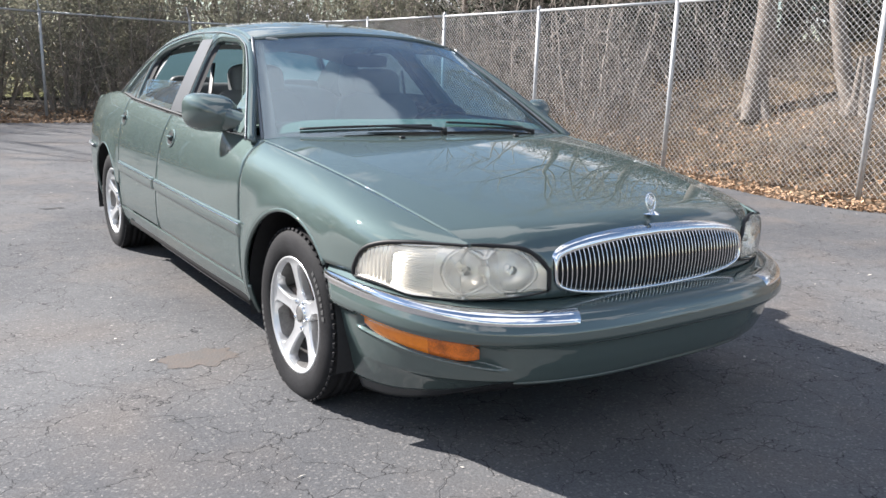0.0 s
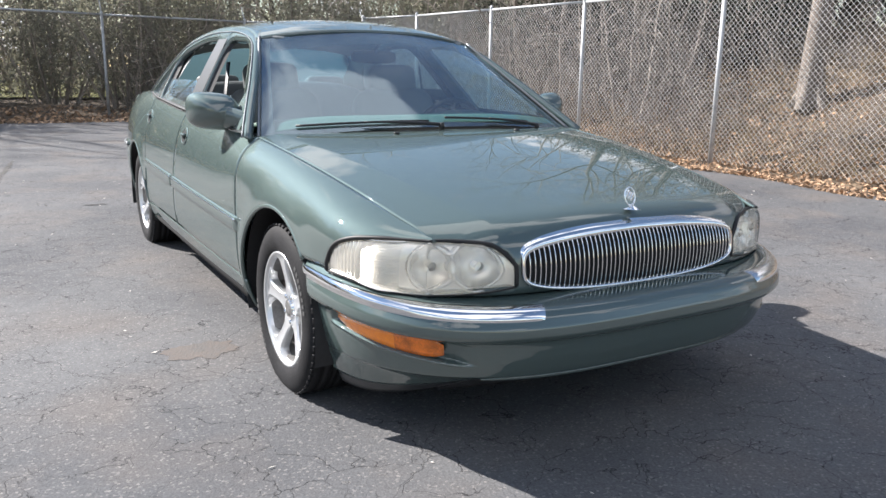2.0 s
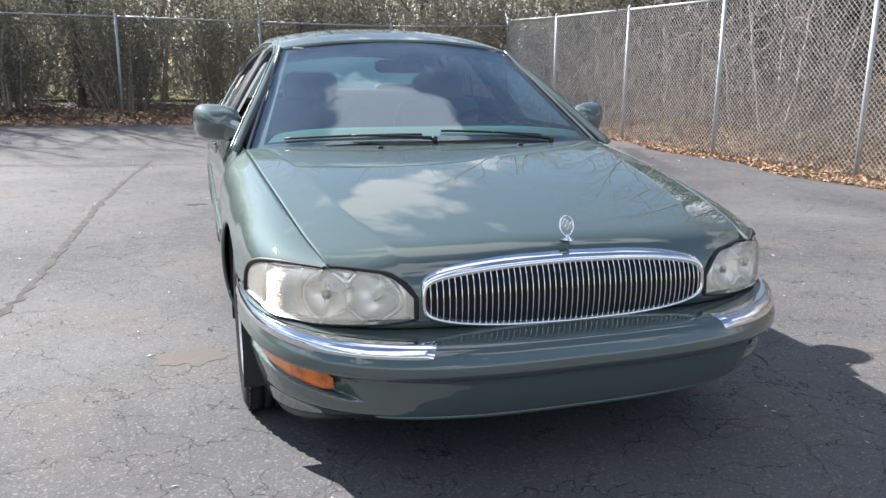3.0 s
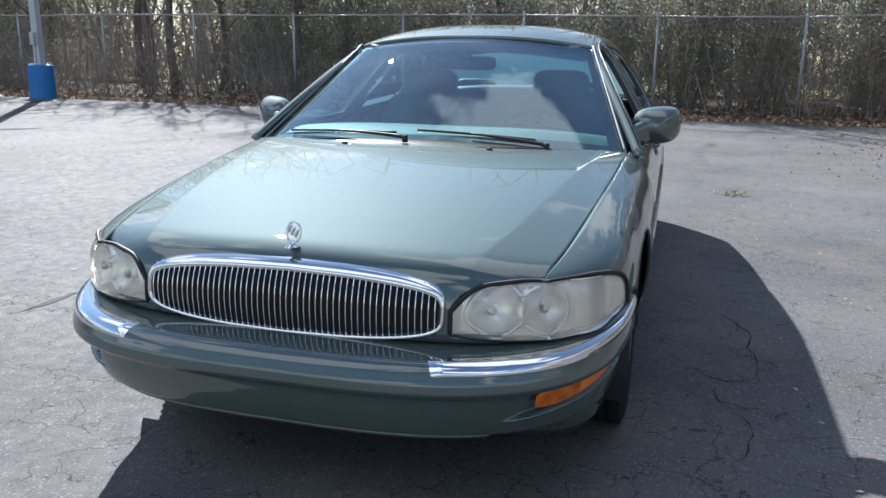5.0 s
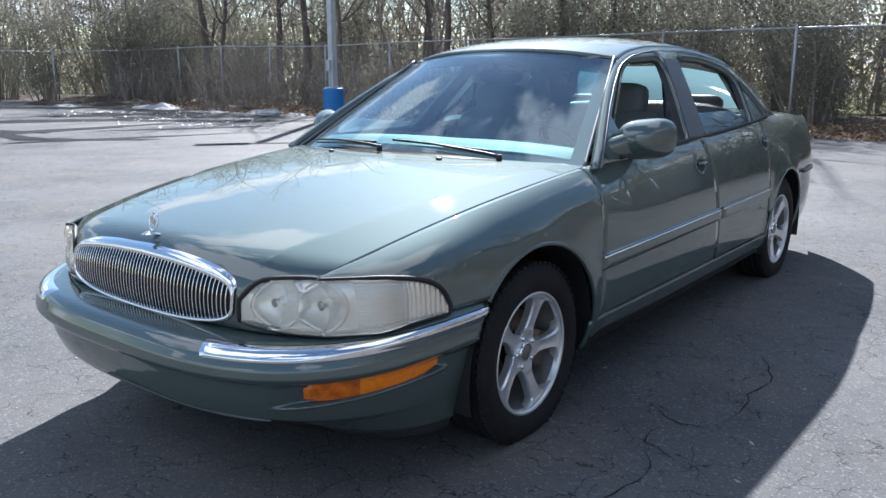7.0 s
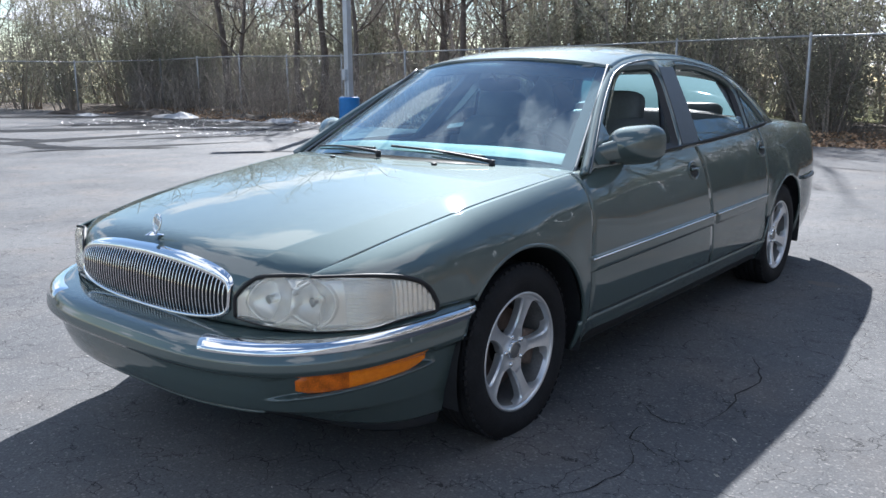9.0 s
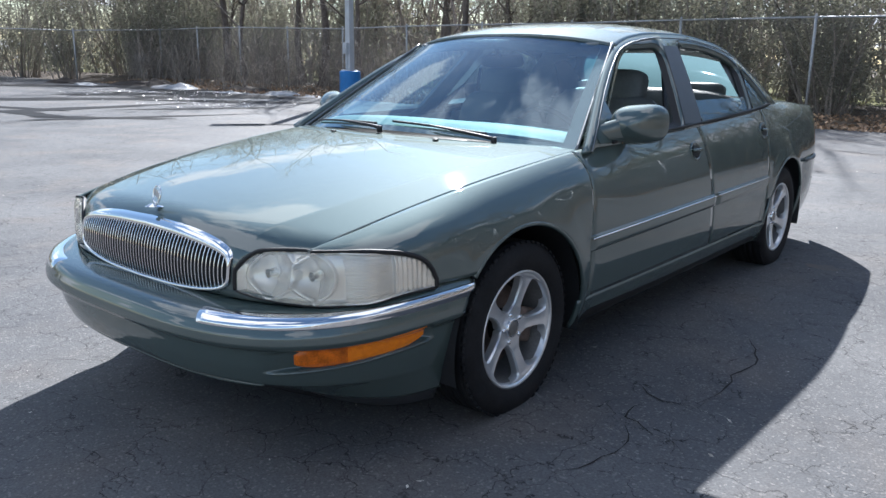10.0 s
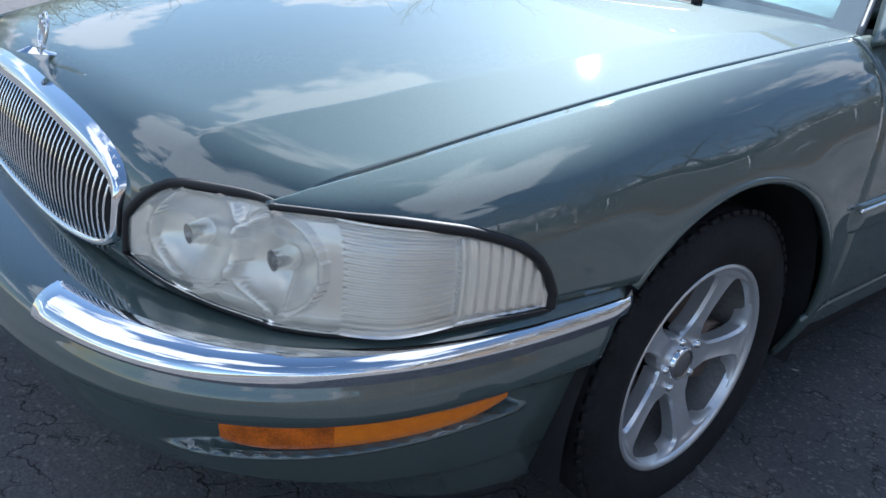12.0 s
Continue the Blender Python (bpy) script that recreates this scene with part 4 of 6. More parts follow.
def glass_top():
    g = part("windscreen", sheet(windscreen_at, span(-0.985, 0.985, 48), span(0.0, 1, 36)), GLASS, car, "clear windscreen with a dark shaded border")
    g.visible_shadow = False
    # dark border of the glass
    def border(w, t):
        return windscreen_at(w, t) + Vector((0, 0.004, -0.004))
    bm = bmesh.new()
    sheet(border, span(-0.985, 0.985, 48), span(0, 0.045, 4), bm)
    sheet(border, span(-0.985, 0.985, 48), span(0.955, 1, 3), bm)
    for a in (-1, 1):
        sheet(border, span(0.985 * a, 0.925 * a, 3), span(0.045, 0.955, 30), bm)
    part("windscreen_border", bm, SEAL, g)
    part("shade_band", sheet(lambda w, t: windscreen_at(w, t) + Vector((0, 0.003, -0.003)), span(-0.92, 0.92, 40), span(0.83, 0.953, 6)), BAND_GLASS, g, "blue-tinted shade band").visible_shadow = False
    # A-pillar moulding
    for a in (-1, 1):
        part("pillar_moulding", tube([windscreen_at(a * 0.992, t) + Vector((0.004 * a, -0.004, 0.006)) for t in span(0, 1, 30)], 0.007, 8), DULL, g, "dull bright windscreen moulding")
    # roof
    def roof(w, y):
        xr, zr = roof_rail(y)
        zc = ip(y, (0.98, 1.352), (1.2, 1.400), (1.5, 1.430), (1.8, 1.440), (2.1, 1.425), (2.4, 1.375), (2.62, 1.312))
        f = abs(w) ** 2.6
        return zr, zc, xr, f
    def roof_at(w, k):
        front = 1.00 + 0.125 * abs(w) ** 2.2
        back = 2.62 - 0.16 * abs(w) ** 2.0
        y = front + (back - front) * k
        zr, zc, xr, f = roof(w, y)
        z = zc - (zc - zr) * f
        return Vector((w * (xr + 0.002), y, z + 0.002))
    solid(part("roof", sheet(roof_at, span(-1, 1, 64), span(0, 1, 60)), PAINT, car, "grey-green roof panel"), 0.015)
    # rear window and rear pillars
    def rear_at(w, t):
        a = roof_at(w, 1)
        b = Vector((0.74 * w, 3.32 - 0.32 * abs(w) ** 2.2, 1.02 - 0.008 * w * w))
        p = a.lerp(b, t)
        return p + Vector((0, 0.5, 0.8)) * 0.05 * math.sin(math.pi * t) * (1 - 0.7 * w * w)
    g = part("rear_window", sheet(rear_at, span(-0.86, 0.86, 30), span(0.03, 0.97, 20)), REAR_GLASS, car, "clear rear window")
    g.visible_shadow = False
    for a in (-1, 1):
        bm = sheet(rear_at, span(0.86 * a, 1.0 * a, 6), span(0, 1, 20))
        part("rear_pillar", bm, PAINT, car)
        def fillet(t, u):
            p = rear_at(1.0, t)
            y = 2.46 + (2.88 - 2.46) * t
            q = Vector((green_x(y, rail_z(y)), y, rail_z(y) if t < 1 else seam_z(2.9)))
            return p.lerp(q, u)
        bm = sheet(fillet, span(0, 1, 20), span(0, 1, 6))
        part("rear_pillar", mirror_bm(bm) if a < 0 else bm, PAINT, car)
    # boot lid
    def deck(w, y):
        z = ip(y, (2.9, 1.02), (3.3, 1.028), (3.8, 1.01), (4.05, 0.975), (4.12, 0.93), (4.16, 0.78), (4.17, 0.66))
        return z
    def deck_at(w, k):
        y = 2.90 + 1.05 * k
        y += 0.12 * (1 - w * w) * k
        xs, zs = seam_x(min(y, 3.9)), seam_z(min(y, 3.9))
        f = abs(w) ** 3
        zc = ip(y, (2.9, 1.020), (3.3, 1.028), (3.8, 1.005), (4.08, 0.965))
        return Vector((w * xs, y, zc - (zc - zs) * f))
    solid(part("boot_lid", sheet(deck_at, span(-1, 1, 40), span(0, 1, 30)), PAINT, car), 0.012)
    def tail(w, t):
        p = deck_at(w, 1)
        q = Vector((0.80 * w, 4.05 - 0.25 * abs(w) ** 3, 0.48))
        r = p.lerp(q, t)
        return r + Vector((0, 0.07 * math.sin(math.pi * t) ** 0.6, 0))
    part("tail_panel", sheet(tail, span(-1, 1, 40), span(0, 1, 20)), PAINT, car)
    def rb(th, k):
        c, s = max(math.cos(th), 0.0), max(math.sin(th), 0.0)
        a = ip(k, (0, 0.84), (0.15, 0.885), (0.5, 0.893), (0.85, 0.88), (1, 0.83))
        b = ip(k, (0, 0.85), (0.15, 0.95), (0.5, 0.96), (0.85, 0.93), (1, 0.86))
        return Vector((a * s ** 0.8, 3.25 + b * c ** 0.8, ip(k, (0, 0.66), (0.15, 0.645), (0.5, 0.53), (0.85, 0.40), (1, 0.31))))
    bm = sheet(rb, span(0, math.pi / 2 + 0.0, 50), span(0, 1, 24))
    joined(bm, mirror_bm(sheet(rb, span(0, math.pi / 2 + 0.0, 50), span(0, 1, 24))))
    rbm = part("rear_bumper", bm, PAINT, car, "body-coloured rear bumper with a rub strip")
    for a in (-1, 1):
        bm = tube([rb(th, 0.22) + Vector((0.006, 0, 0)) for th in span(0.3, math.pi / 2 - 0.03, 30)], 0.011, 8)
        part("rub_strip", mirror_bm(bm) if a < 0 else bm, DULL, rbm)


glass_top()


# wheels
def wheel(side, axle, turn):
    wh = new("wheel")
    wh.parent = car
    sx = 1 if side > 0 else -1
    wh.matrix_basis = Matrix.Translation((side * 0.775, axle, HUB_Z)) @ (Matrix.Rotation(radians(turn), 4, "X") @ Matrix.Scale(1, 4))
    w2 = 0.108
    R = TYRE_R
    prof = [(0.205, w2 * 0.86), (0.222, w2 * 0.98), (0.255, w2 * 1.06), (0.285, w2 * 1.02), (0.303, w2 * 0.93), (0.315, w2 * 0.80), (R, w2 * 0.66)]
    for g in (0.45, 0.12, -0.12, -0.45):
        prof += [(R + 0.001, (g + 0.05) * w2), (R - 0.007, (g + 0.04) * w2), (R - 0.007, (g - 0.04) * w2), (R + 0.001, (g - 0.05) * w2)]
    prof += [(R, -w2 * 0.66), (0.315, -w2 * 0.8), (0.285, -w2 * 1.02), (0.222, -w2), (0.205, -w2 * 0.86)]
    prof = [(r, a * sx) for r, a in prof]
    tyre = part("tyre", lathe(prof, 72), RUBBER, wh, "worn black tyre")
    for i in range(60):
        a = 2 * math.pi * i / 60
        m = Matrix.Rotation(a, 4, "X")
        bm = block((w2 * 0.34, 0.020, 0.010), (sx * w2 * 0.76, 0, R - 0.008), 0.002, 1, turn=Matrix.Rotation(-0.45 * sx, 4, "Y"))
        for v in bm.verts:
            v.co = m @ v.co
        part("tread_block", bm, RUBBER, tyre, smooth=False)
    # raised lettering as plain bars
    for c0, n in (((0.9, 8), (0.9 + math.pi, 9)) if side < 0 else ()):
        for i in range(n):
            a = c0 + 0.085 * i
            bm = block((0.0015, 0.014, 0.020), (sx * w2 * 1.045, 0, 0.268), 0.0005, 1)
            m = Matrix.Rotation(a, 4, "X")
            for v in bm.verts:
                v.co = m @ v.co
            part("sidewall_bar", bm, GREYRUB, tyre, smooth=False)
    rim = part("rim", lathe([(r, a * sx) for r, a in [(0.214, 0.090), (0.216, 0.100), (0.210, 0.104), (0.203, 0.098), (0.198, 0.080)]], 72), ALLOY, wh, "silver five-spoke alloy wheel")
    # darker than the rim: shade between the spokes is put into the colour
    part("barrel", lathe([(r, a * sx) for r, a in [(0.198, 0.080), (0.194, 0.05), (0.190, 0.02), (0.188, -0.09)]], 72), BARREL, rim, "inner barrel, grey darkened for the shade behind the spokes")
    # five tapering spokes
    face = sx
    full = math.pi / 5
    for i in range(5):
        a0 = 2 * math.pi * i / 5

        def spoke(r, qq):
            q, back = (max(-1, min(1, qq)), abs(qq) > 1)
            w = ip(r, (0.030, 1.0), (0.064, 1.0), (0.070, 0.84), (0.078, 0.60), (0.092, 0.40), (0.115, 0.30), (0.150, 0.255), (0.178, 0.275), (0.190, 0.36), (0.198, 0.60), (0.204, 1.0))
            ang = a0 + full * w * q - 0.3 * (r - 0.06)
            cx = ip(r, (0.030, 0.066), (0.06, 0.070), (0.12, 0.080), (0.17, 0.089), (0.204, 0.095))
            dep = 0.008 * max(0.0, (abs(q) - 0.84) / 0.16) * (1 if w < 0.97 else 0) + 0.003 * (1 - q * q) * (1 if 0.08 < r < 0.19 else 0) + (0.026 if back else 0)
            return Vector((face * (cx - dep), math.sin(ang) * r, math.cos(ang) * r))
        bm = sheet(spoke, [0.030, 0.045, 0.060, 0.064, 0.0675, 0.071, 0.0755, 0.080, 0.087, 0.095, 0.105, 0.115, 0.13, 0.15, 0.165, 0.175, 0.182, 0.188, 0.193, 0.197, 0.201, 0.204], [-2, -1, -0.84, -0.83, -0.6, -0.3, 0, 0.3, 0.6, 0.83, 0.84, 1, 2])
        edge_split(part("spoke", bm, ALLOY, rim), 24)
    part("hub_cap", lathe([(0.0, face * 0.078), (0.02, face * 0.0785), (0.028, face * 0.076), (0.031, face * 0.068), (0.031, face * 0.03)], 32), BARREL, rim, "grey centre cap")
    part("cap_ring", lathe([(0.0285, face * 0.0775), (0.031, face * 0.079), (0.0345, face * 0.076), (0.0345, face * 0.05)], 32), CHROME, rim)
    for i in range(5):
        a = 2 * math.pi * (i + 0.5) / 5
        bm = lathe([(0.0, face * 0.079), (0.0065, face * 0.078), (0.0095, face * 0.072), (0.0095, face * 0.04)], 8)
        for v in bm.verts:
            v.co += Vector((0, 0.052 * math.sin(a), 0.052 * math.cos(a)))
        part("lug_nut", bm, CHROME, rim)
    part("brake_disc", lathe([(0.06, face * 0.008), (0.145, face * 0.008), (0.147, 0.0), (0.147, -face * 0.012)], 48), BRAKE, wh, "rusty brake disc")
    # added black disc that paints the darkness behind the spokes
    part("wheel_back", lathe([(0.0, -face * 0.03), (0.19, -face * 0.04)], 32), DARK, wh)
    bm = block((0.05, 0.10, 0.13), (face * 0.02, 0.13, 0.02), 0.012)
    part("caliper", bm, BRAKE, wh)
    return wh


GREYRUB = mat("raised_rubber", (0.07, 0.07, 0.07), 0.7)
BRAKE = mat("brake_iron", (0.16, 0.12, 0.10), 0.5, 0.6, var=0.4, scale=30)
wheel(1, AXLE_F, -20)
wheel(-1, AXLE_F, -8)
wheel(1, AXLE_R, 30)
wheel(-1, AXLE_R, 12)


# wheel wells, floor pan
def underbody():
    for axle in (AXLE_F, AXLE_R):
        for sign in (1, -1):
            def f(a, x):
                return Vector((sign * x, axle + math.cos(a) * (ARCH_R + 0.004), HUB_Z + math.sin(a) * (ARCH_R + 0.004)))
            bm = sheet(f, span(-0.25, math.pi + 0.25, 40), [0.5, 0.62, 0.75, 0.87, 0.895])
            part("wheel_well", bm, PLASTIC, car)
            def back(a, r):
                return Vector((sign * 0.5, axle + math.cos(a) * r, HUB_Z + math.sin(a) * r))
            part("wheel_well", sheet(back, span(-0.25, math.pi + 0.25, 30), [0.02, 0.2, ARCH_R + 0.004]), DARK, car)
    part("floor_pan", block((1.3, 4.0, 0.10), (0, 1.6, 0.27), 0.03), DARK, car)
    part("floor_pan", block((1.76, 2.05, 0.10), (0, 1.44, 0.272), 0.03), DARK, car)


underbody()


# ---- fittings of the car ----
def flank_z(y, z, out=0.0):
    s = flank_s(y, z)
    p = flank(y, s)
    return p + Vector((out, 0, 0))


def fittings():
    for sign in (1, -1):
        def fin(bm):
            return mirror_bm(bm) if sign < 0 else bm
        # side moulding with a bright line
        def mz(y):
            return 0.552 + 0.016 * (y - 0.35)
        for y0, y1 in ((0.405, 1.655), (1.672, 2.462)):
            def bar(y, t):
                a = math.pi * t
                e = min(1.0, (y - y0) / 0.02, (y1 - y) / 0.02)
                return flank_z(y, mz(y) - 0.032 * math.cos(a), 0.013 * math.sin(a) ** 0.5 * max(e, 0.0) - 0.001)
            m = part("side_moulding", fin(sheet(bar, span(y0, y1, 60), span(0, 1, 10))), PAINT, car)
            part("bright_line", fin(tube([flank_z(y, mz(y) + 0.020, 0.011) for y in span(y0 + 0.004, y1 - 0.004, 50)], 0.0042, 6)), CHROME, m, "thin chrome line")
        # arch lips
        for axle in (AXLE_F, AXLE_R):
            pts = []
            for a in span(-0.12, math.pi + (0.12 if axle else -0.72), 60):
                y, z = axle + math.cos(a) * ARCH_R, HUB_Z + math.sin(a) * ARCH_R
                pts.append(flank_z(y, z, -0.006))
            part("arch_lip", fin(tube(pts, 0.009, 8)), PAINT, car)
        # door handles: an oval dish with a pull
        for y, z in ((1.42, 0.830), (2.41, 0.872)):
            h = new("door_handle")
            h.parent = car
            h["label"] = "oval body-coloured pull handle"
            c = flank_z(y, z)
            tilt = (flank_z(y, z + 0.03) - flank_z(y, z - 0.03)).normalized()
            def dish(a, t):
                r = ip(t, (0, 0.0), (0.55, 0.6), (0.85, 0.88), (0.95, 1.0), (1, 1.08))
                d = ip(t, (0, -0.004), (0.55, -0.002), (0.85, 0.004), (0.95, 0.007), (1, 0.0))
                return c + Vector((d + 0.001, math.cos(a) * 0.058 * r, 0)) + tilt * math.sin(a) * 0.043 * r
            part("handle_dish", fin(sheet(dish, [2 * math.pi * i / 32 for i in range(32)], span(0.02, 1, 10), close=True)), PAINT, h)
            # dark oval disc in the dish; shade under the pull is its colour
            part("handle_shadow_gap", fin(sheet(lambda a, t: c + Vector((0.0045, math.cos(a) * 0.044 * t, 0)) + tilt * (math.sin(a) * 0.030 * t - 0.003), [2 * math.pi * i / 24 for i in range(24)], [0.02, 0.5, 1], close=True)), SEAL, h)
            part("pull", fin(tube([c + Vector((0.010 + 0.008 * math.sin(math.pi * k), -0.044 + 0.088 * k, 0)) + tilt * 0.008 for k in span(0, 1, 10)], 0.0095, 8, flat=0.75)), PAINT, h)
        # mirror
        mir = new("side_mirror")
        mir.parent = car
        mir["label"] = "grey-green wing mirror"
        c = Vector((0.902, 0.76, 0.985))
        def shell(a, t):
            # t from the glass rim (0) to the domed front (1)
            r = math.cos(t * math.pi / 2) ** 0.55
            x = 0.102 * r * abs(math.cos(a)) ** 0.62 * (1 if math.cos(a) > 0 else -1)
            z = 0.080 * r * abs(math.sin(a)) ** 0.70 * (1 if math.sin(a) > 0 else -1)
            return c + Vector((x, -0.115 * t ** 0.9 + 0.035 + 0.14 * (x / 0.102) * 0.35 * (1 - t * 0.3), z + 0.010 * x / 0.12))
        part("mirror_shell", fin(sheet(shell, [2 * math.pi * i / 40 for i in range(40)], span(0, 1, 16), close=True)), PAINT, mir)
        part("mirror_glass", fin(sheet(lambda a, t: shell(a, 0.02).lerp(c + Vector((0, 0.03, 0)), 1 - 0.93 * t), [2 * math.pi * i / 40 for i in range(40)], [0, 0.5, 1], close=True)), CHROME, mir, "mirror glass")
        def arm(u, a):
            p = Vector((0.815, 0.66, 0.942)).lerp(Vector((0.885, 0.742, 0.966)), u)
            w, hgt = 0.075 - 0.01 * u, 0.052 + 0.006 * u - 0.006
            return p + Vector((0.0, w * math.cos(a) * 0.8, hgt * math.sin(a) + 0.008))
        part("mirror_foot", fin(sheet(lambda a, u: arm(u, a), [2 * math.pi * i / 20 for i in range(20)], span(0, 1, 6), close=True)), PAINT, mir)
        def sail(u, v):
            y = 0.56 + 0.20 * u
            z0 = seam_z(0.8) - 0.004
            z = z0 + v * (rail_z(y) - 0.03 - z0) * 1.0
            return Vector((green_x(y, z) + 0.005, y, z))
        part("mirror_sail", fin(sheet(sail, span(0, 1, 8), span(0, 1, 6))), PAINT, mir)
    # bonnet emblem on its foot: a plain ring with three bars
    orn = new("hood_ornament")
    orn.parent = car
    orn["label"] = "chrome ring emblem standing on the bonnet"
    base = Vector((0, -0.850, hood_z(0, -0.850)))
    def foot(a, t):
        return base + Vector((math.cos(a) * 0.016 * (1 - 0.55 * t), math.sin(a) * 0.038 * (1 - 0.7 * t) - 0.004 * t, 0.001 + 0.009 * t - 0.004 * math.sin(a)))
    part("foot", sheet(foot, [2 * math.pi * i / 24 for i in range(24)], span(0, 1, 6), close=True), CHROME, orn)
    part("stem", tube([base + Vector((0, 0.0, 0.004)), base + Vector((0, 0.006, 0.016))], 0.006, 8), CHROME, orn)
    cen = base + Vector((0, 0.008, 0.040))
    part("ring", tube([cen + Vector((math.sin(a) * 0.021, 0.006 * math.cos(a), math.cos(a) * 0.028)) for a in [2 * math.pi * i / 40 for i in range(40)]], 0.0032, 8, close=True), CHROME, orn)
    for k in (-1, 0, 1):
        part("bar", block((0.008, 0.006, 0.026), cen + Vector((k * 0.010, 0, 0.004 - 0.006 * k)), 0.002, 2, turn=Matrix.Rotation(radians(22), 4, "Y")), CHROME, orn)
    # wipers
    for x0, x1, k in ((0.50, -0.02, 0), (-0.06, -0.66, 1)):
        w = new("wiper")
        w.parent = car
        w["label"] = "black windscreen wiper at rest"
        arm_, blade = [], []
        def on(x, up, lift):
            wv = x / 0.80
            t = (up) / 0.55
            return windscreen_at(wv, t) + Vector((0, -0.6, 0.8)) * lift
        blade = [on(x0 + (x1 - x0) * t + (0.0), 0.020 + 0.014 * t, 0.009) for t in span(0.08, 1, 20)]
        arm_ = [on(x0 + (x1 - x0) * t, 0.000 + 0.034 * t**0.8, 0.013 + 0.006 * math.sin(math.pi * t)) for t in span(0, 0.56, 12)]
        part("arm", tube(arm_, lambda t: 0.008 - 0.004 * t, 8), PLASTIC, w)
        part("blade", tube(blade, 0.0055, 6), PLASTIC, w)
        part("pivot", tube([arm_[0] + Vector((0, 0, -0.02)), arm_[0] + Vector((0, 0, 0.008))], 0.012, 12), PLASTIC, w)
    # cowl between bonnet and glass
    def cowl(w, t):
        a = hood_at(w * 0.99, 2.0) + Vector((0, -0.02, -0.02))
        b = windscreen_at(w * 0.98, 0.03) + Vector((0, 0.01, -0.012))
        return a.lerp(b, t)
    part("cowl_panel", sheet(cowl, span(-1, 1, 40), span(0, 1, 5)), PLASTIC, car)
    for x in (-0.30, 0.30):
        p = hood_at(x / 0.79, 1.93)
        part("washer_nozzle", block((0.022, 0.016, 0.008), p + Vector((0, 0, 0.004)), 0.003), PLASTIC, car)


fittings()


# ---- inside the car ----
def cushion(w, h, d, bulge=0.2):
    """A padded slab, w across, h up, d thick, its back at y = 0."""
    bm = bmesh.new()
    bmesh.ops.create_cube(bm, size=1)
    bmesh.ops.subdivide_edges(bm, edges=bm.edges[:], cuts=7, use_grid_fill=True)
    for v in bm.verts:
        x, y, z = v.co * 2
        n = 4.5
        r = (abs(x) ** n + abs(y) ** n + abs(z) ** n) ** (1 / n)
        m = max(abs(x), abs(y), abs(z))
        k = m / r if r else 1
        v.co = Vector((x * k * w / 2, y * k * d / 2 * (1 + bulge * (1 - x * x) * (1 - z * z)), z * k * h / 2))
    return bm


def moved(bm, m):
    for v in bm.verts:
        v.co = m @ v.co
    return bm


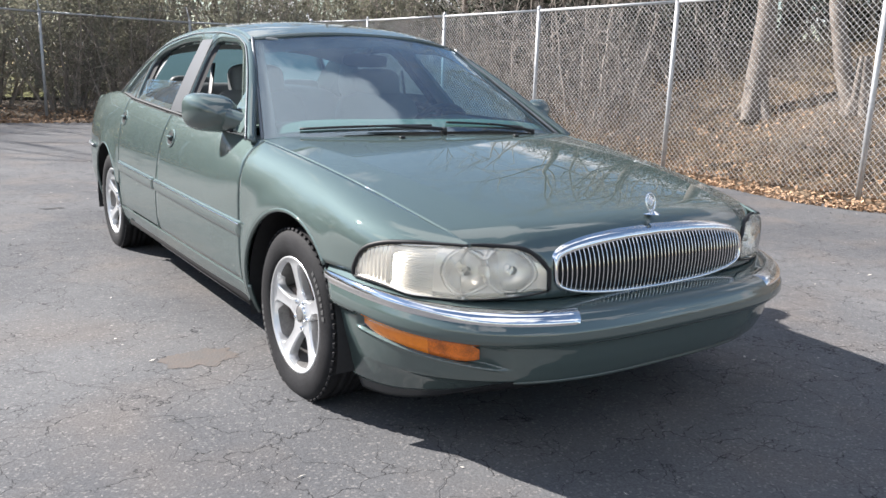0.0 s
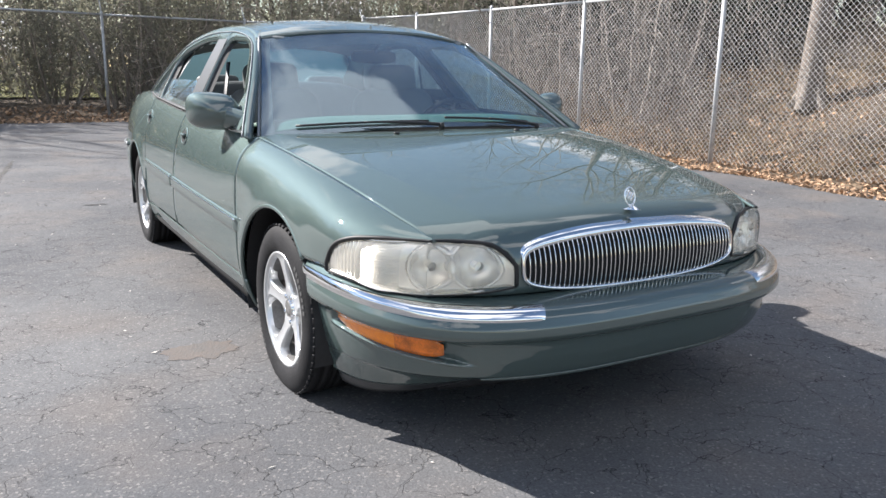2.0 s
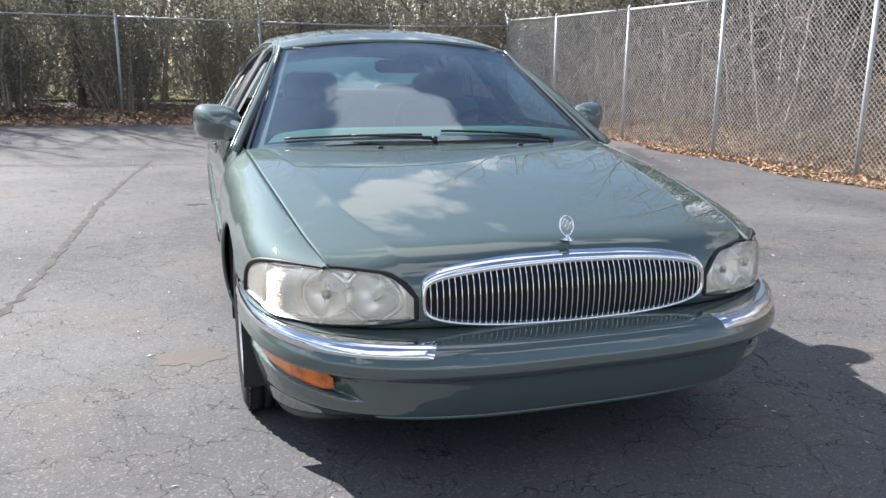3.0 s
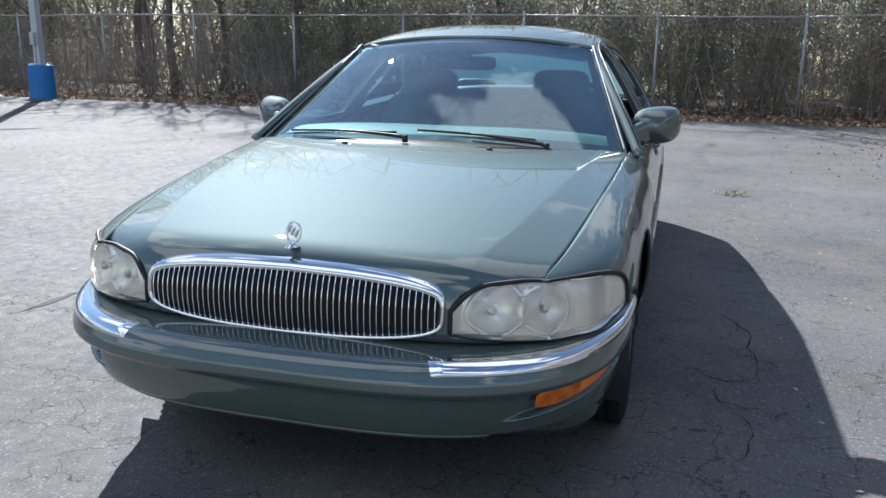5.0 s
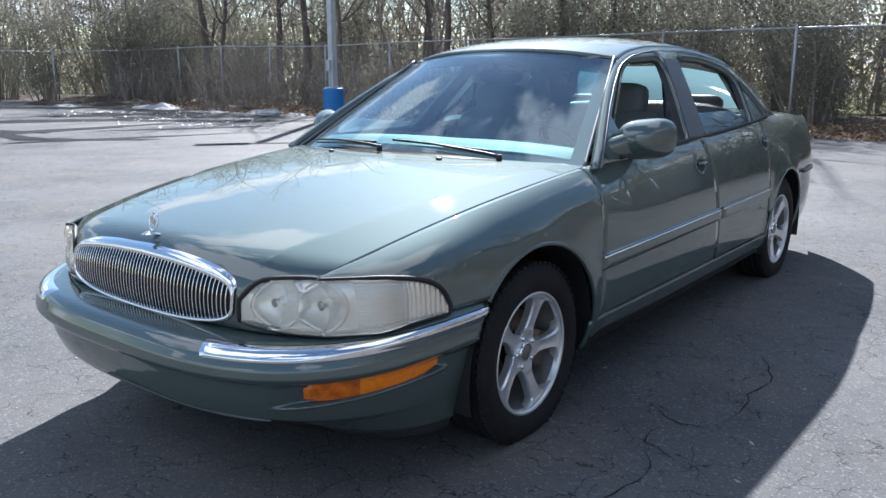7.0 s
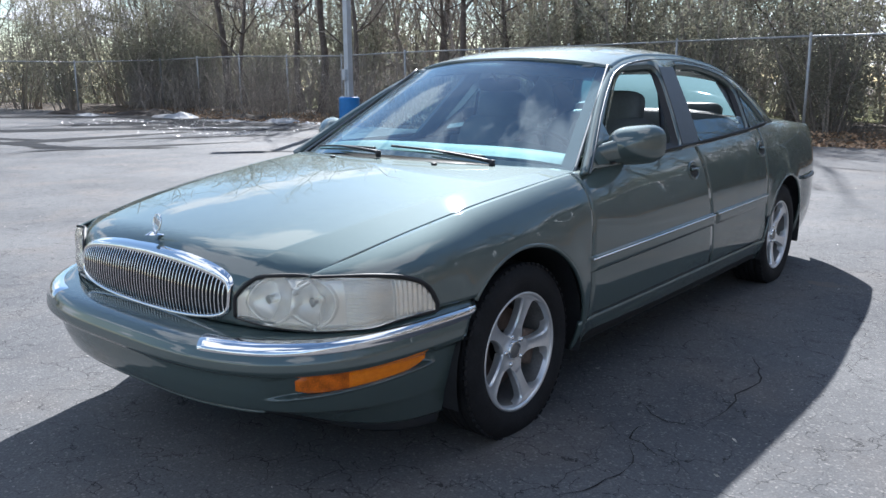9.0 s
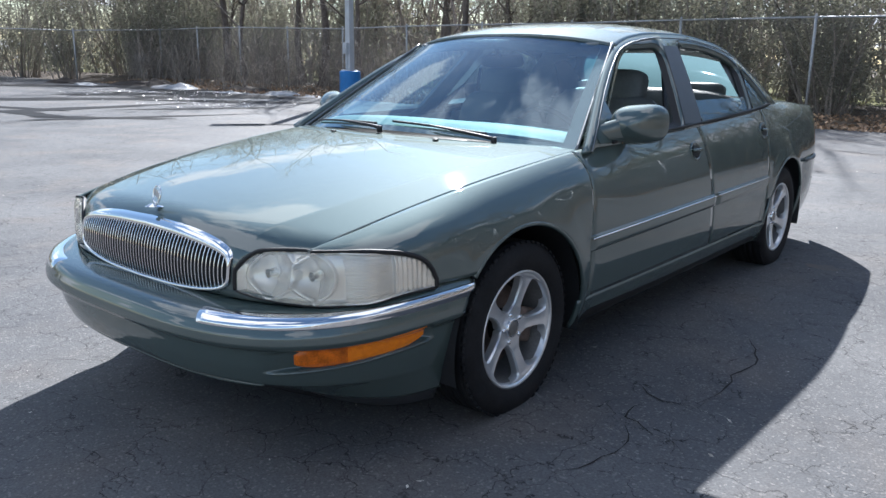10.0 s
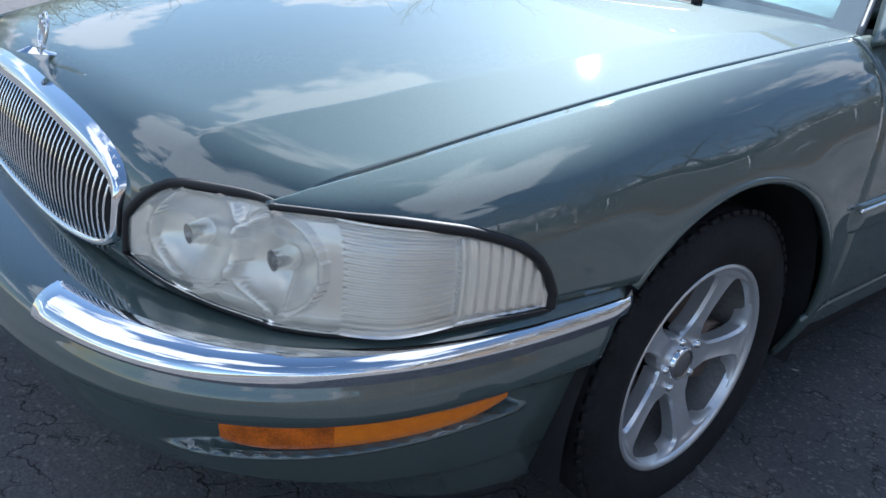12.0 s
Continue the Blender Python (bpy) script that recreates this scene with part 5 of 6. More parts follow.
def interior():
    for x in (-0.37, 0.37):
        seat = new("front_seat")
        seat.parent = car
        seat["label"] = "grey leather front seat with headrest"
        part("seat_cushion", moved(cushion(0.54, 0.18, 0.52), pose(x, 1.20, 0.52)), LEATHER, seat)
        part("seat_back", moved(cushion(0.54, 0.62, 0.17), pose(x, 1.55, 0.765, -14)), LEATHER, seat)
        part("headrest", moved(cushion(0.30, 0.19, 0.11), pose(x, 1.625, 1.105, -10)), LEATHER, seat)
        for k in (-0.06, 0.06):
            part("headrest_post", tube([(x + k, 1.60, 1.0), (x + k, 1.62, 1.08)], 0.006, 6), CHROME, seat)
    rear = new("rear_seat")
    rear.parent = car
    rear["label"] = "grey leather rear bench"
    part("seat_cushion", moved(cushion(1.38, 0.2, 0.55), pose(0, 2.25, 0.50)), LEATHER, rear)
    part("seat_back", moved(cushion(1.38, 0.62, 0.18), pose(0, 2.62, 0.78, -18)), LEATHER, rear)
    for x in (-0.38, 0.38):
        part("headrest", moved(cushion(0.28, 0.12, 0.10), pose(x, 2.74, 1.06, -15)), LEATHER, rear)
    # parcel shelf, pale in the sun
    def shelf(u, v):
        y = 2.70 + 0.50 * v
        return Vector(((0.72 - 0.04 * v) * u, y, 1.005 - 0.01 * v))
    solid(part("parcel_shelf", sheet(shelf, span(-1, 1, 20), span(0, 1, 6)), TRIM, car, "pale parcel shelf"), 0.02)
    # dashboard
    def dash(w, t):
        z = ip(t, (0, 0.922), (0.25, 0.950), (0.6, 0.938), (0.78, 0.895), (0.9, 0.80), (1, 0.62))
        y = ip(t, (0, 0.40), (0.25, 0.52), (0.6, 0.74), (0.78, 0.80), (0.9, 0.815), (1, 0.80))
        hump = 0.028 * math.exp(-(((w - 0.45) / 0.22) ** 2)) * math.exp(-(((t - 0.65) / 0.18) ** 2))
        return Vector((0.74 * w, y + 0.10 * w * w * (1 - t), z + hump - 0.03 * w**4))
    solid(part("dashboard", sheet(dash, span(-1, 1, 50), span(0, 1, 30)), DASH, car, "grey-green padded dashboard"), 0.02)
    # steering wheel
    st = new("steering_wheel")
    st.parent = car
    m = pose(0.37, 0.96, 0.86, -62)
    part("steering_rim", moved(tube([(math.cos(a) * 0.185, math.sin(a) * 0.185, 0) for a in [2 * math.pi * i / 48 for i in range(48)]], 0.014, 8, close=True), m), PLASTIC, st)
    part("steering_hub", moved(moved(cushion(0.17, 0.06, 0.13), pose(0, 0, 0.0)), m @ pose(0, 0, -0.01)), PLASTIC, st)
    for a in (0.1, math.pi - 0.1, -math.pi / 2):
        part("steering_spoke", moved(tube([(0.05 * math.cos(a), 0.05 * math.sin(a), 0), (0.18 * math.cos(a), 0.18 * math.sin(a), 0)], 0.014, 8, flat=0.6), m), PLASTIC, st)
    part("steering_column", tube([(0.37, 0.96, 0.86), (0.37, 0.78, 0.80)], 0.04, 12), PLASTIC, st)
    # rear-view mirror
    rv = new("rear_view_mirror")
    rv.parent = car
    part("mirror_case", moved(cushion(0.25, 0.065, 0.035), pose(0, 1.08, 1.235, 12)), PLASTIC, rv)
    part("mirror_stem", tube([(0, 1.07, 1.25), (0, 1.00, 1.315)], 0.009, 8), PLASTIC, rv)
    # headlining, sun visors, door cards
    def lining(w, k):
        y = 1.06 + 1.48 * k
        xr, zr = roof_rail(y)
        zc = ip(y, (0.98, 1.352), (1.2, 1.400), (1.5, 1.430), (1.8, 1.440), (2.1, 1.425), (2.4, 1.375), (2.62, 1.312))
        return Vector((w * (xr - 0.03), y, zc - (zc - zr) * abs(w) ** 2.6 - 0.035))
    part("headlining", sheet(lining, span(-1, 1, 30), span(0, 1, 20)), TRIM, car)
    for x in (-0.33, 0.33):
        part("sun_visor", moved(cushion(0.40, 0.022, 0.15), pose(x, 1.13, 1.325, 14)), TRIM, car)
    for sign in (1, -1):
        for a, b in ((0.50, 1.60), (1.66, 2.45)):
            def card(u, v):
                y = a + (b - a) * u
                z = 0.33 + (seam_z(max(y, 0.8)) - 0.02 - 0.33) * v
                p = flank_z(y, z)
                return Vector((p.x - 0.07 - 0.02 * (1 - v), y, z))
            bm = sheet(card, span(0, 1, 16), span(0, 1, 10))
            part("door_card", mirror_bm(bm) if sign < 0 else bm, TRIM if a > 1 else LEATHER, car)
        # added sheet behind the quarter window, so that its glass looks dark
        def backing_c(u, v):
            y = 2.33 + 0.46 * u
            z0 = 0.96
            z = z0 + (rail_z(y) - 0.02 - z0) * v
            return Vector(((green_x(y, z) - 0.05) * sign, y, z))
        part("quarter_backing", sheet(backing_c, span(0.06, 1, 10), span(0, 1, 8)), LEATHER, car)
        # belts
        part("seat_belt", tube([(sign * 0.585, 1.68, 1.20), (sign * 0.63, 1.67, 0.90), (sign * 0.64, 1.64, 0.50)], 0.022, 6, flat=0.12), PLASTIC, car)
    part("centre_console", block((0.20, 0.7, 0.26), (0, 1.15, 0.50), 0.04), DASH, car)
    part("bulkhead", block((1.35, 0.03, 0.55), (0, 0.45, 0.58), 0.01), DARK, car)
    part("rear_bulkhead", block((1.35, 0.03, 0.55), (0, 2.86, 0.66), 0.01), DARK, car)
    part("engine_bay", block((1.25, 0.9, 0.34), (0, -0.2, 0.45), 0.05), DARK, car)


interior()


# ---- lamp post, snow, puddles with painted tree shadows ----
BLUE = mat("blue_paint", (0.018, 0.165, 0.45), 0.45, var=0.12, scale=6, bump=0.05)
POLE = mat("pale_pole_paint", (0.50, 0.52, 0.55), 0.45, 0.2, var=0.1, scale=5)
SNOW = mat("dirty_snow", (0.40, 0.41, 0.43), 0.7, second=(0.12, 0.115, 0.11), scale=2.2, bump=0.8, bscale=9)
# meltwater, and tree shadows painted in as the same dark colour
WET_SHADOW = mat("wet_shadowed_asphalt", (0.022, 0.022, 0.024), 0.6, spec=0.05, var=0.4, scale=3, bump=0.1, bscale=30)


def lamp_post():
    x, y = -14.2, 13.6
    z = land(x, y)
    th = thing("lamp_post", "pale steel lamp post in a blue round base", "lamp post", at=(x, y, z))
    part("base", lathe([(0.0, 0.83), (0.25, 0.83), (0.285, 0.815), (0.295, 0.78), (0.30, 0.04), (0.31, 0.0)], 32, "z"), BLUE, th, "blue painted concrete base")
    edge_split(part("pole", tube([(0, 0, 0.81), (0, 0, 3.5), (0, 0, 6.2)], lambda t: 0.125 - 0.02 * t, 4), POLE, th, smooth=False))
    part("foot_plate", block((0.36, 0.36, 0.03), (0, 0, 0.845), 0.006), POLE, th)
    part("switch_box", block((0.12, 0.10, 0.30), (-0.02, -0.13, 1.45), 0.01), POLE, th)
    part("conduit", tube([(-0.02, -0.10, 0.85), (-0.02, -0.10, 1.35)], 0.018, 8), POLE, th)
    part("lamp_head", block((0.34, 0.95, 0.14), (-0.36, -0.50, 6.22), 0.04, turn=Matrix.Rotation(radians(-36), 4, "Z")), POLE, th)


lamp_post()


def mound(x, y, w, d, h, seed):
    z = land(x, y)
    def f(a, t):
        n = noise.noise((math.cos(a) * 1.3 + seed, math.sin(a) * 1.3, t * 2.0))
        r = (1 - t) * (1 + 0.35 * n)
        k = math.sin(t * math.pi / 2) ** 0.8
        return Vector((math.cos(a) * w * r, math.sin(a) * d * r, 0.55 * h * k * (0.8 + 0.5 * noise.noise((math.cos(a) * 2 * r, math.sin(a) * 2 * r, seed))) - 0.02))
    ob = part("snow_mound", sheet(f, [2 * math.pi * i / 40 for i in range(40)], span(0, 0.98, 14), close=True), SNOW)
    ob.location = (x, y, z)
    tagged(ob, "grey melting snow heap at the edge of the asphalt", "snow heap", "melting snow heaps")


for k, (x, y, w, d, h) in enumerate(((-22.8, 13.4, 1.3, 0.6, 0.45), (-17.6, 13.9, 0.9, 0.45, 0.32), (-26.9, 12.2, 0.7, 0.4, 0.3), (-19.4, 13.2, 0.6, 0.35, 0.2), (-16.2, 13.9, 0.5, 0.3, 0.2))):
    mound(x, y, w, d, h, 3.7 * k)


# a flat dark sheet: part meltwater, part painted shadow of the trees
def puddle(x, y, w, d, seed, turn):
    def f(a, t):
        n = 0.45 * noise.noise((math.cos(a) * 2.2 + seed, math.sin(a) * 2.2, 0.3)) + 0.25 * noise.noise((math.cos(a) * 6 + seed, math.sin(a) * 6, 0.9))
        r = t * (1 + n)
        px, py = math.cos(a) * w * r, math.sin(a) * d * r
        qx, qy = px * math.cos(turn) - py * math.sin(turn), px * math.sin(turn) + py * math.cos(turn)
        return Vector((x + qx, y + qy, land(x + qx, y + qy) + 0.019))
    ob = part("puddle", sheet(f, [2 * math.pi * i / 60 for i in range(60)], [0.01, 0.3, 0.6, 0.85, 1], close=True), WET_SHADOW)
    tagged(ob, "dark streak of meltwater and painted tree shadow on the asphalt", "puddle", "meltwater streaks")


for k, (x, y, w, d, t) in enumerate(((-18.9, 7.6, 2.2, 0.42, 1.05), (-15.3, 6.5, 2.6, 0.24, 1.65), (-12.3, 6.0, 1.9, 0.10, 1.3), (-24.5, 13.4, 1.3, 0.9, 0.2), (-22.0, 13.7, 1.6, 0.55, 1.9), (-20.0, 10.6, 2.2, 0.35, 1.2), (-17.2, 11.4, 2.6, 0.25, 0.8), (-13.6, 8.4, 1.6, 0.12, 1.1), (-27.0, 10.5, 2.4, 0.5, 0.9), (-9.3, 7.0, 0.7, 0.06, 0.9), (-14.5, 4.8, 1.3, 0.16, 0.06), (-12.6, 5.35, 1.2, 0.14, 0.68), (-16.4, 5.2, 1.5, 0.12, 0.3), (-21.2, 13.9, 1.0, 0.35, 1.2), (-22.5, 12.5, 4.2, 0.42, -0.18), (-17.8, 12.6, 2.4, 0.30, 0.05), (-19.0, 11.3, 3.0, 0.30, 0.35), (-16.0, 10.2, 2.4, 0.22, 0.7), (-14.3, 11.2, 1.6, 0.16, 0.9))):
    puddle(x, y, w * 1.1, d * 1.6, 5.1 * k, t)

def slush():
    """Crumbs of melting snow and grit scattered over the wet far corner, with heaps of dark soil by the fence."""
    rs = np.random.RandomState(66)
    n = 4200
    u, w = rs.rand(n), rs.normal(0, 1, n)
    xs = -22.5 + 9.0 * u + 0.5 * w
    ys = 11.2 + 1.6 * np.sin(u * 5.0) * 0.5 + 1.1 * rs.normal(0, 1, n)
    ys = np.clip(ys, 8.2, 13.9)
    rad = rs.uniform(0.008, 0.028, n) * (1 + (rs.rand(n) < 0.05) * 1.5)
    vs, fs = [], []
    for x, y, r in zip(xs, ys, rad):
        z = land(x, y) + 0.012
        b = len(vs)
        vs.append((x, y, z + r * 0.45))
        for k in range(5):
            a = 1.2566 * k + r * 40
            vs.append((x + math.cos(a) * r * (0.8 + 0.4 * rs.rand()), y + math.sin(a) * r * (0.8 + 0.4 * rs.rand()), z - 0.004))
        fs += [(b, b + 1 + k, b + 1 + (k + 1) % 5) for k in range(5)]
    me = bpy.data.meshes.new("slush_crumbs")
    me.from_pydata(vs, [], fs)
    me.materials.append(mat("grey_slush", (0.34, 0.34, 0.35), 0.3, second=(0.05, 0.048, 0.046), scale=3, island=0.7))
    tagged(new("slush_crumbs", me), "crumbs of grey slush and grit on wet asphalt", "slush", kind="stuff")
    EARTH = mat("dark_earth", (0.060, 0.045, 0.036), 0.95, second=(0.022, 0.017, 0.014), scale=4, bump=1.0, bscale=18)
    for k, (x, y, w, d, h) in enumerate(((-25.6, 14.0, 2.6, 0.8, 0.30), (-29.0, 12.6, 1.6, 0.7, 0.24), (-21.0, 14.8, 2.2, 0.6, 0.18))):
        def f(a, t):
            nn = noise.noise((math.cos(a) * 1.5 + 9.1 * k, math.sin(a) * 1.5, t * 2.0))
            r = (1 - t) * (1 + 0.4 * nn)
            return Vector((math.cos(a) * w * r, math.sin(a) * d * r, h * math.sin(t * math.pi / 2) * (0.75 + 0.6 * noise.noise((math.cos(a) * 2.5 * r, math.sin(a) * 2.5 * r, 2.2 * k))) - 0.02))
        ob = part("soil_mound", sheet(f, [2 * math.pi * i / 44 for i in range(44)], span(0, 0.98, 16), close=True), EARTH)
        ob.location = (x, y, land(x, y))
        tagged(ob, "dark soil heap with leaves beside the fence", "soil heap", "soil heaps by the fence")


slush()

# ---- woods ----
BARK = mat("grey_bark", (0.23, 0.20, 0.172), 0.9, second=(0.12, 0.10, 0.085), scale=5, bump=1.0, bscale=22)
BARK_DARK = mat("dark_bark", (0.17, 0.14, 0.12), 0.9, second=(0.08, 0.066, 0.056), scale=5, bump=1.0, bscale=22)
TWIG = mat("pale_twigs", (0.24, 0.21, 0.185), 0.85, var=0.3, scale=4, island=0.75)
# twigs and leaves lightened: the backlit haze is put into both colours
TWIG_HAZY = mat("hazy_twigs", (0.30, 0.26, 0.225), 0.9, var=0.3, scale=4, island=0.4)
NEEDLE = mat("evergreen_leaves", (0.19, 0.188, 0.155), 0.85, spec=0.15, var=0.3, scale=3, island=0.5)
# darker leaf copy: the gloom of the understory is put into the colour
SHADED_LEAF = mat("shaded_evergreen_leaves", (0.035, 0.042, 0.027), 0.6, spec=0.3, var=0.3, scale=3, island=0.5)
BROWN_LEAF = mat("dry_leaves", (0.36, 0.235, 0.145), 0.8, var=0.3, scale=5, island=0.5)
GRASS = mat("dry_grass", (0.25, 0.19, 0.11), 0.85, var=0.35, scale=4, island=0.6)


def leafy(m, glow):
    """Thin leaves pass part of the light."""
    nt = m.node_tree
    b = nt.nodes["Principled BSDF"]
    tr = nt.nodes.new("ShaderNodeBsdfTranslucent"); tr.inputs[0].default_value = (*glow, 1)
    mx = nt.nodes.new("ShaderNodeMixShader"); mx.inputs[0].default_value = 0.45
    nt.links.new(b.outputs[0], mx.inputs[1]); nt.links.new(tr.outputs[0], mx.inputs[2])
    nt.links.new(mx.outputs[0], nt.nodes["Material Output"].inputs[0])


leafy(NEEDLE, (0.31, 0.305, 0.225))


class Sticks:
    """Many tapering sticks in one mesh."""

    def __init__(self):
        self.v, self.f = [], []

    def add(self, pts, r0, r1, sides=3):
        n = len(pts)
        base = len(self.v)
        ref = Vector((0.31, 0.62, 0.2))
        for i, p in enumerate(pts):
            d = (pts[min(i + 1, n - 1)] - pts[max(i - 1, 0)]).normalized()
            a = d.cross(ref)
            a = a.normalized() if a.length > 1e-4 else d.orthogonal().normalized()
            b = d.cross(a)
            r = r0 + (r1 - r0) * i / (n - 1)
            self.v += [p + a * (r * math.cos(2 * math.pi * k / sides)) + b * (r * math.sin(2 * math.pi * k / sides)) for k in range(sides)]
        for i in range(n - 1):
            for k in range(sides):
                o, q = base + i * sides, base + (i + 1) * sides
                self.f.append((o + k, o + (k + 1) % sides, q + (k + 1) % sides, q + k))

    def build(self, name, material, parent=None, label="", smooth=True):
        me = bpy.data.meshes.new(name)
        me.from_pydata([tuple(p) for p in self.v], [], self.f)
        if smooth:
            me.polygons.foreach_set("use_smooth", [True] * len(me.polygons))
        me.materials.append(material)
        ob = new(name, me)
        if parent:
            ob.parent = parent
        if label:
            ob["label"] = label
        return ob


def rand_dir(rng):
    while True:
        v = Vector((rng.uniform(-1, 1), rng.uniform(-1, 1), rng.uniform(-1, 1)))
        if 0.1 < v.length < 1:
            return v.normalized()


def grow(rng, start, d, length, segs, wander, lift):
    pts = [start.copy()]
    for _ in range(segs):
        d = (d + rand_dir(rng) * wander + Vector((0, 0, lift))).normalized()
        pts.append(pts[-1] + d * length / segs)
    return pts, d


def bare_tree(seed, height, r0, bark, twig, label, lean=0.05, first=0.25, dense_=1.0, bole=0.8):
    rng = random.Random(seed)
    th = thing("bare_tree", label, "tree", "bare trees round the car park")
    trunk, crown = Sticks(), Sticks()
    base = Vector((0, 0, -0.3))
    pts, _ = grow(rng, base, Vector((rng.uniform(-lean, lean), rng.uniform(-lean, lean), 1)).normalized(), height * bole, 12, 0.09, 0.08)
    trunk.add(pts, r0, r0 * 0.25, 10)
    # root flare
    for k in range(5):
        a = k * 1.257 + rng.random()
        trunk.add([Vector((math.cos(a) * r0 * 1.5, math.sin(a) * r0 * 1.5, -0.1)), Vector((math.cos(a) * r0 * 0.8, math.sin(a) * r0 * 0.8, 0.15)), Vector((math.cos(a) * r0 * 0.4, math.sin(a) * r0 * 0.4, 0.7))], r0 * 0.5, r0 * 0.3, 6)

    def limb(start, d, length, r, depth):
        n = 7 if depth < 2 else (4 if depth == 2 else 3)
        p, _ = grow(rng, start, d, length, n, 0.22, 0.06)
        (trunk if depth == 0 else crown).add(p, r, r * 0.35 if depth < 3 else r * 0.5, 6 if depth == 0 else (5 if depth == 1 else 3))
        if depth >= 3:
            return
        m = int(({0: 7, 1: 6, 2: 5}[depth]) * dense_)
        for k in range(m):
            i = rng.uniform(0.25, 1.0) * (len(p) - 1)
            q = p[int(i)].lerp(p[min(int(i) + 1, len(p) - 1)], i % 1)
            dd = (p[min(int(i) + 1, len(p) - 1)] - p[int(min(i, len(p) - 2))]).normalized()
            nd = (dd * 0.75 + rand_dir(rng) * 0.75 + Vector((0, 0, 0.15))).normalized()
            limb(q, nd, length * rng.uniform(0.42, 0.62), r * rng.uniform(0.38, 0.5), depth + 1)
    for k in range(int(8 * dense_)):
        i = rng.uniform(first, 1.0) * (len(pts) - 1)
        q = pts[int(i)].lerp(pts[min(int(i) + 1, len(pts) - 1)], i % 1)
        a = rng.uniform(0, 6.283)
        d = Vector((math.cos(a), math.sin(a), rng.uniform(0.3, 1.0))).normalized()
        limb(q, d, height * rng.uniform(0.22, 0.4), r0 * rng.uniform(0.25, 0.42) * (1.1 - 0.6 * i / len(pts)), 0)
    trunk.build("trunk", bark, th)
    crown.build("crown", twig, th)
    return th


def leaf_mesh(name, centres, sizes, seed, aspect=0.55, flat=0.0):
    """Small folded leaves, two triangles each way, as one mesh."""
    rs = np.random.RandomState(seed)
    n = len(centres)
    a = rs.normal(size=(n, 3)); a[:, 2] *= 1 - flat
    a /= np.linalg.norm(a, axis=1)[:, None]
    b = rs.normal(size=(n, 3)); b[:, 2] *= 1 - flat
    b -= a * (a * b).sum(1)[:, None]
    b /= np.linalg.norm(b, axis=1)[:, None] + 1e-9
    c = np.cross(a, b)
    s = np.asarray(sizes)[:, None]
    cen = np.asarray(centres)
    v = np.stack([cen - a * s, cen + b * s * aspect + c * s * 0.15, cen + a * s, cen - b * s * aspect + c * s * 0.15], 1).reshape(-1, 3)
    f = np.arange(4 * n).reshape(-1, 4)
    me = bpy.data.meshes.new(name)
    me.from_pydata(v.tolist(), [], f.tolist())
    return me


def evergreen(seed, height, width, n, label, leaf=None):
    """A dense evergreen shrub: stems and a crown of leaf clumps with gaps."""
    rng = random.Random(seed)
    rs = np.random.RandomState(seed)
    th = thing("evergreen", label, "shrub", "evergreens behind the fence")
    stems = Sticks()
    tips = []
    for k in range(26):
        a, r = rng.uniform(0, 6.283), rng.uniform(0, width * 0.22)
        d = Vector((math.cos(a) * rng.uniform(0.05, 0.5), math.sin(a) * rng.uniform(0.05, 0.5), 1)).normalized()
        p, d2 = grow(rng, Vector((math.cos(a) * r, math.sin(a) * r, -0.2)), d, height * rng.uniform(0.55, 1.0), 8, 0.16, 0.05)
        stems.add(p, rng.uniform(0.014, 0.04), 0.006, 5)
        for j in range(9):
            i = rng.randint(2, 8)
            q, _ = grow(rng, p[i], (rand_dir(rng) + Vector((0, 0, 0.25))).normalized(), rng.uniform(0.3, 0.8) * width * 0.32, 3, 0.3, 0.0)
            stems.add(q, 0.008, 0.003, 3)
            tips += [q[2], q[3]]
    cen = []
    per = n // len(tips)
    for t in tips:
        if rng.random() < 0.15:
            continue
        cen.append(np.array(t) + rs.normal(size=(per, 3)) * [0.17, 0.17, 0.13])
    cen = np.concatenate(cen)
    me = leaf_mesh("crown", cen, rs.uniform(0.02, 0.046, len(cen)), seed)
    me.materials.append(leaf or NEEDLE)
    stems.build("trunk", TWIG_HAZY, th)
    new("crown", me).parent = th
    return th


def brush(seed, height, width, n, material, label, r=0.008, arch=0.0):
    """A thicket of bare stems."""
    rng = random.Random(seed)
    s, twigs = Sticks(), Sticks()
    for k in range(n):
        a, q = rng.uniform(0, 6.283), width * math.sqrt(rng.random())
        d = Vector((rng.uniform(-0.55, 0.55), rng.uniform(-0.55, 0.55), 1)).normalized()
        p, _ = grow(rng, Vector((math.cos(a) * q, math.sin(a) * q, -0.15)), d, height * rng.uniform(0.35, 1.1), 9, 0.2, -arch)
        r0 = r * rng.uniform(0.6, 1.8)
        s.add(p, r0, r0 * 0.3, 4)
        for j in range(7):
            i = rng.randint(2, 8)
            t, _ = grow(rng, p[i], (rand_dir(rng) * 0.9 + Vector((0, 0, 0.4))).normalized(), rng.uniform(0.25, 0.9), 5, 0.25, 0.0)
            twigs.add(t, r0 * 0.45, r0 * 0.2, 3)
            for jj in range(1):
                u, _ = grow(rng, t[rng.randint(1, 4)], rand_dir(rng), rng.uniform(0.15, 0.4), 3, 0.3, 0)
                twigs.add(u, r0 * 0.25, r0 * 0.15, 3)
    th = thing("thicket", label, "thicket", "bare thickets")
    tagged(s.build("stem_mass", material, th), kind="stuff")
    tagged(twigs.build("twig_mass", material, th), kind="stuff")
    return th


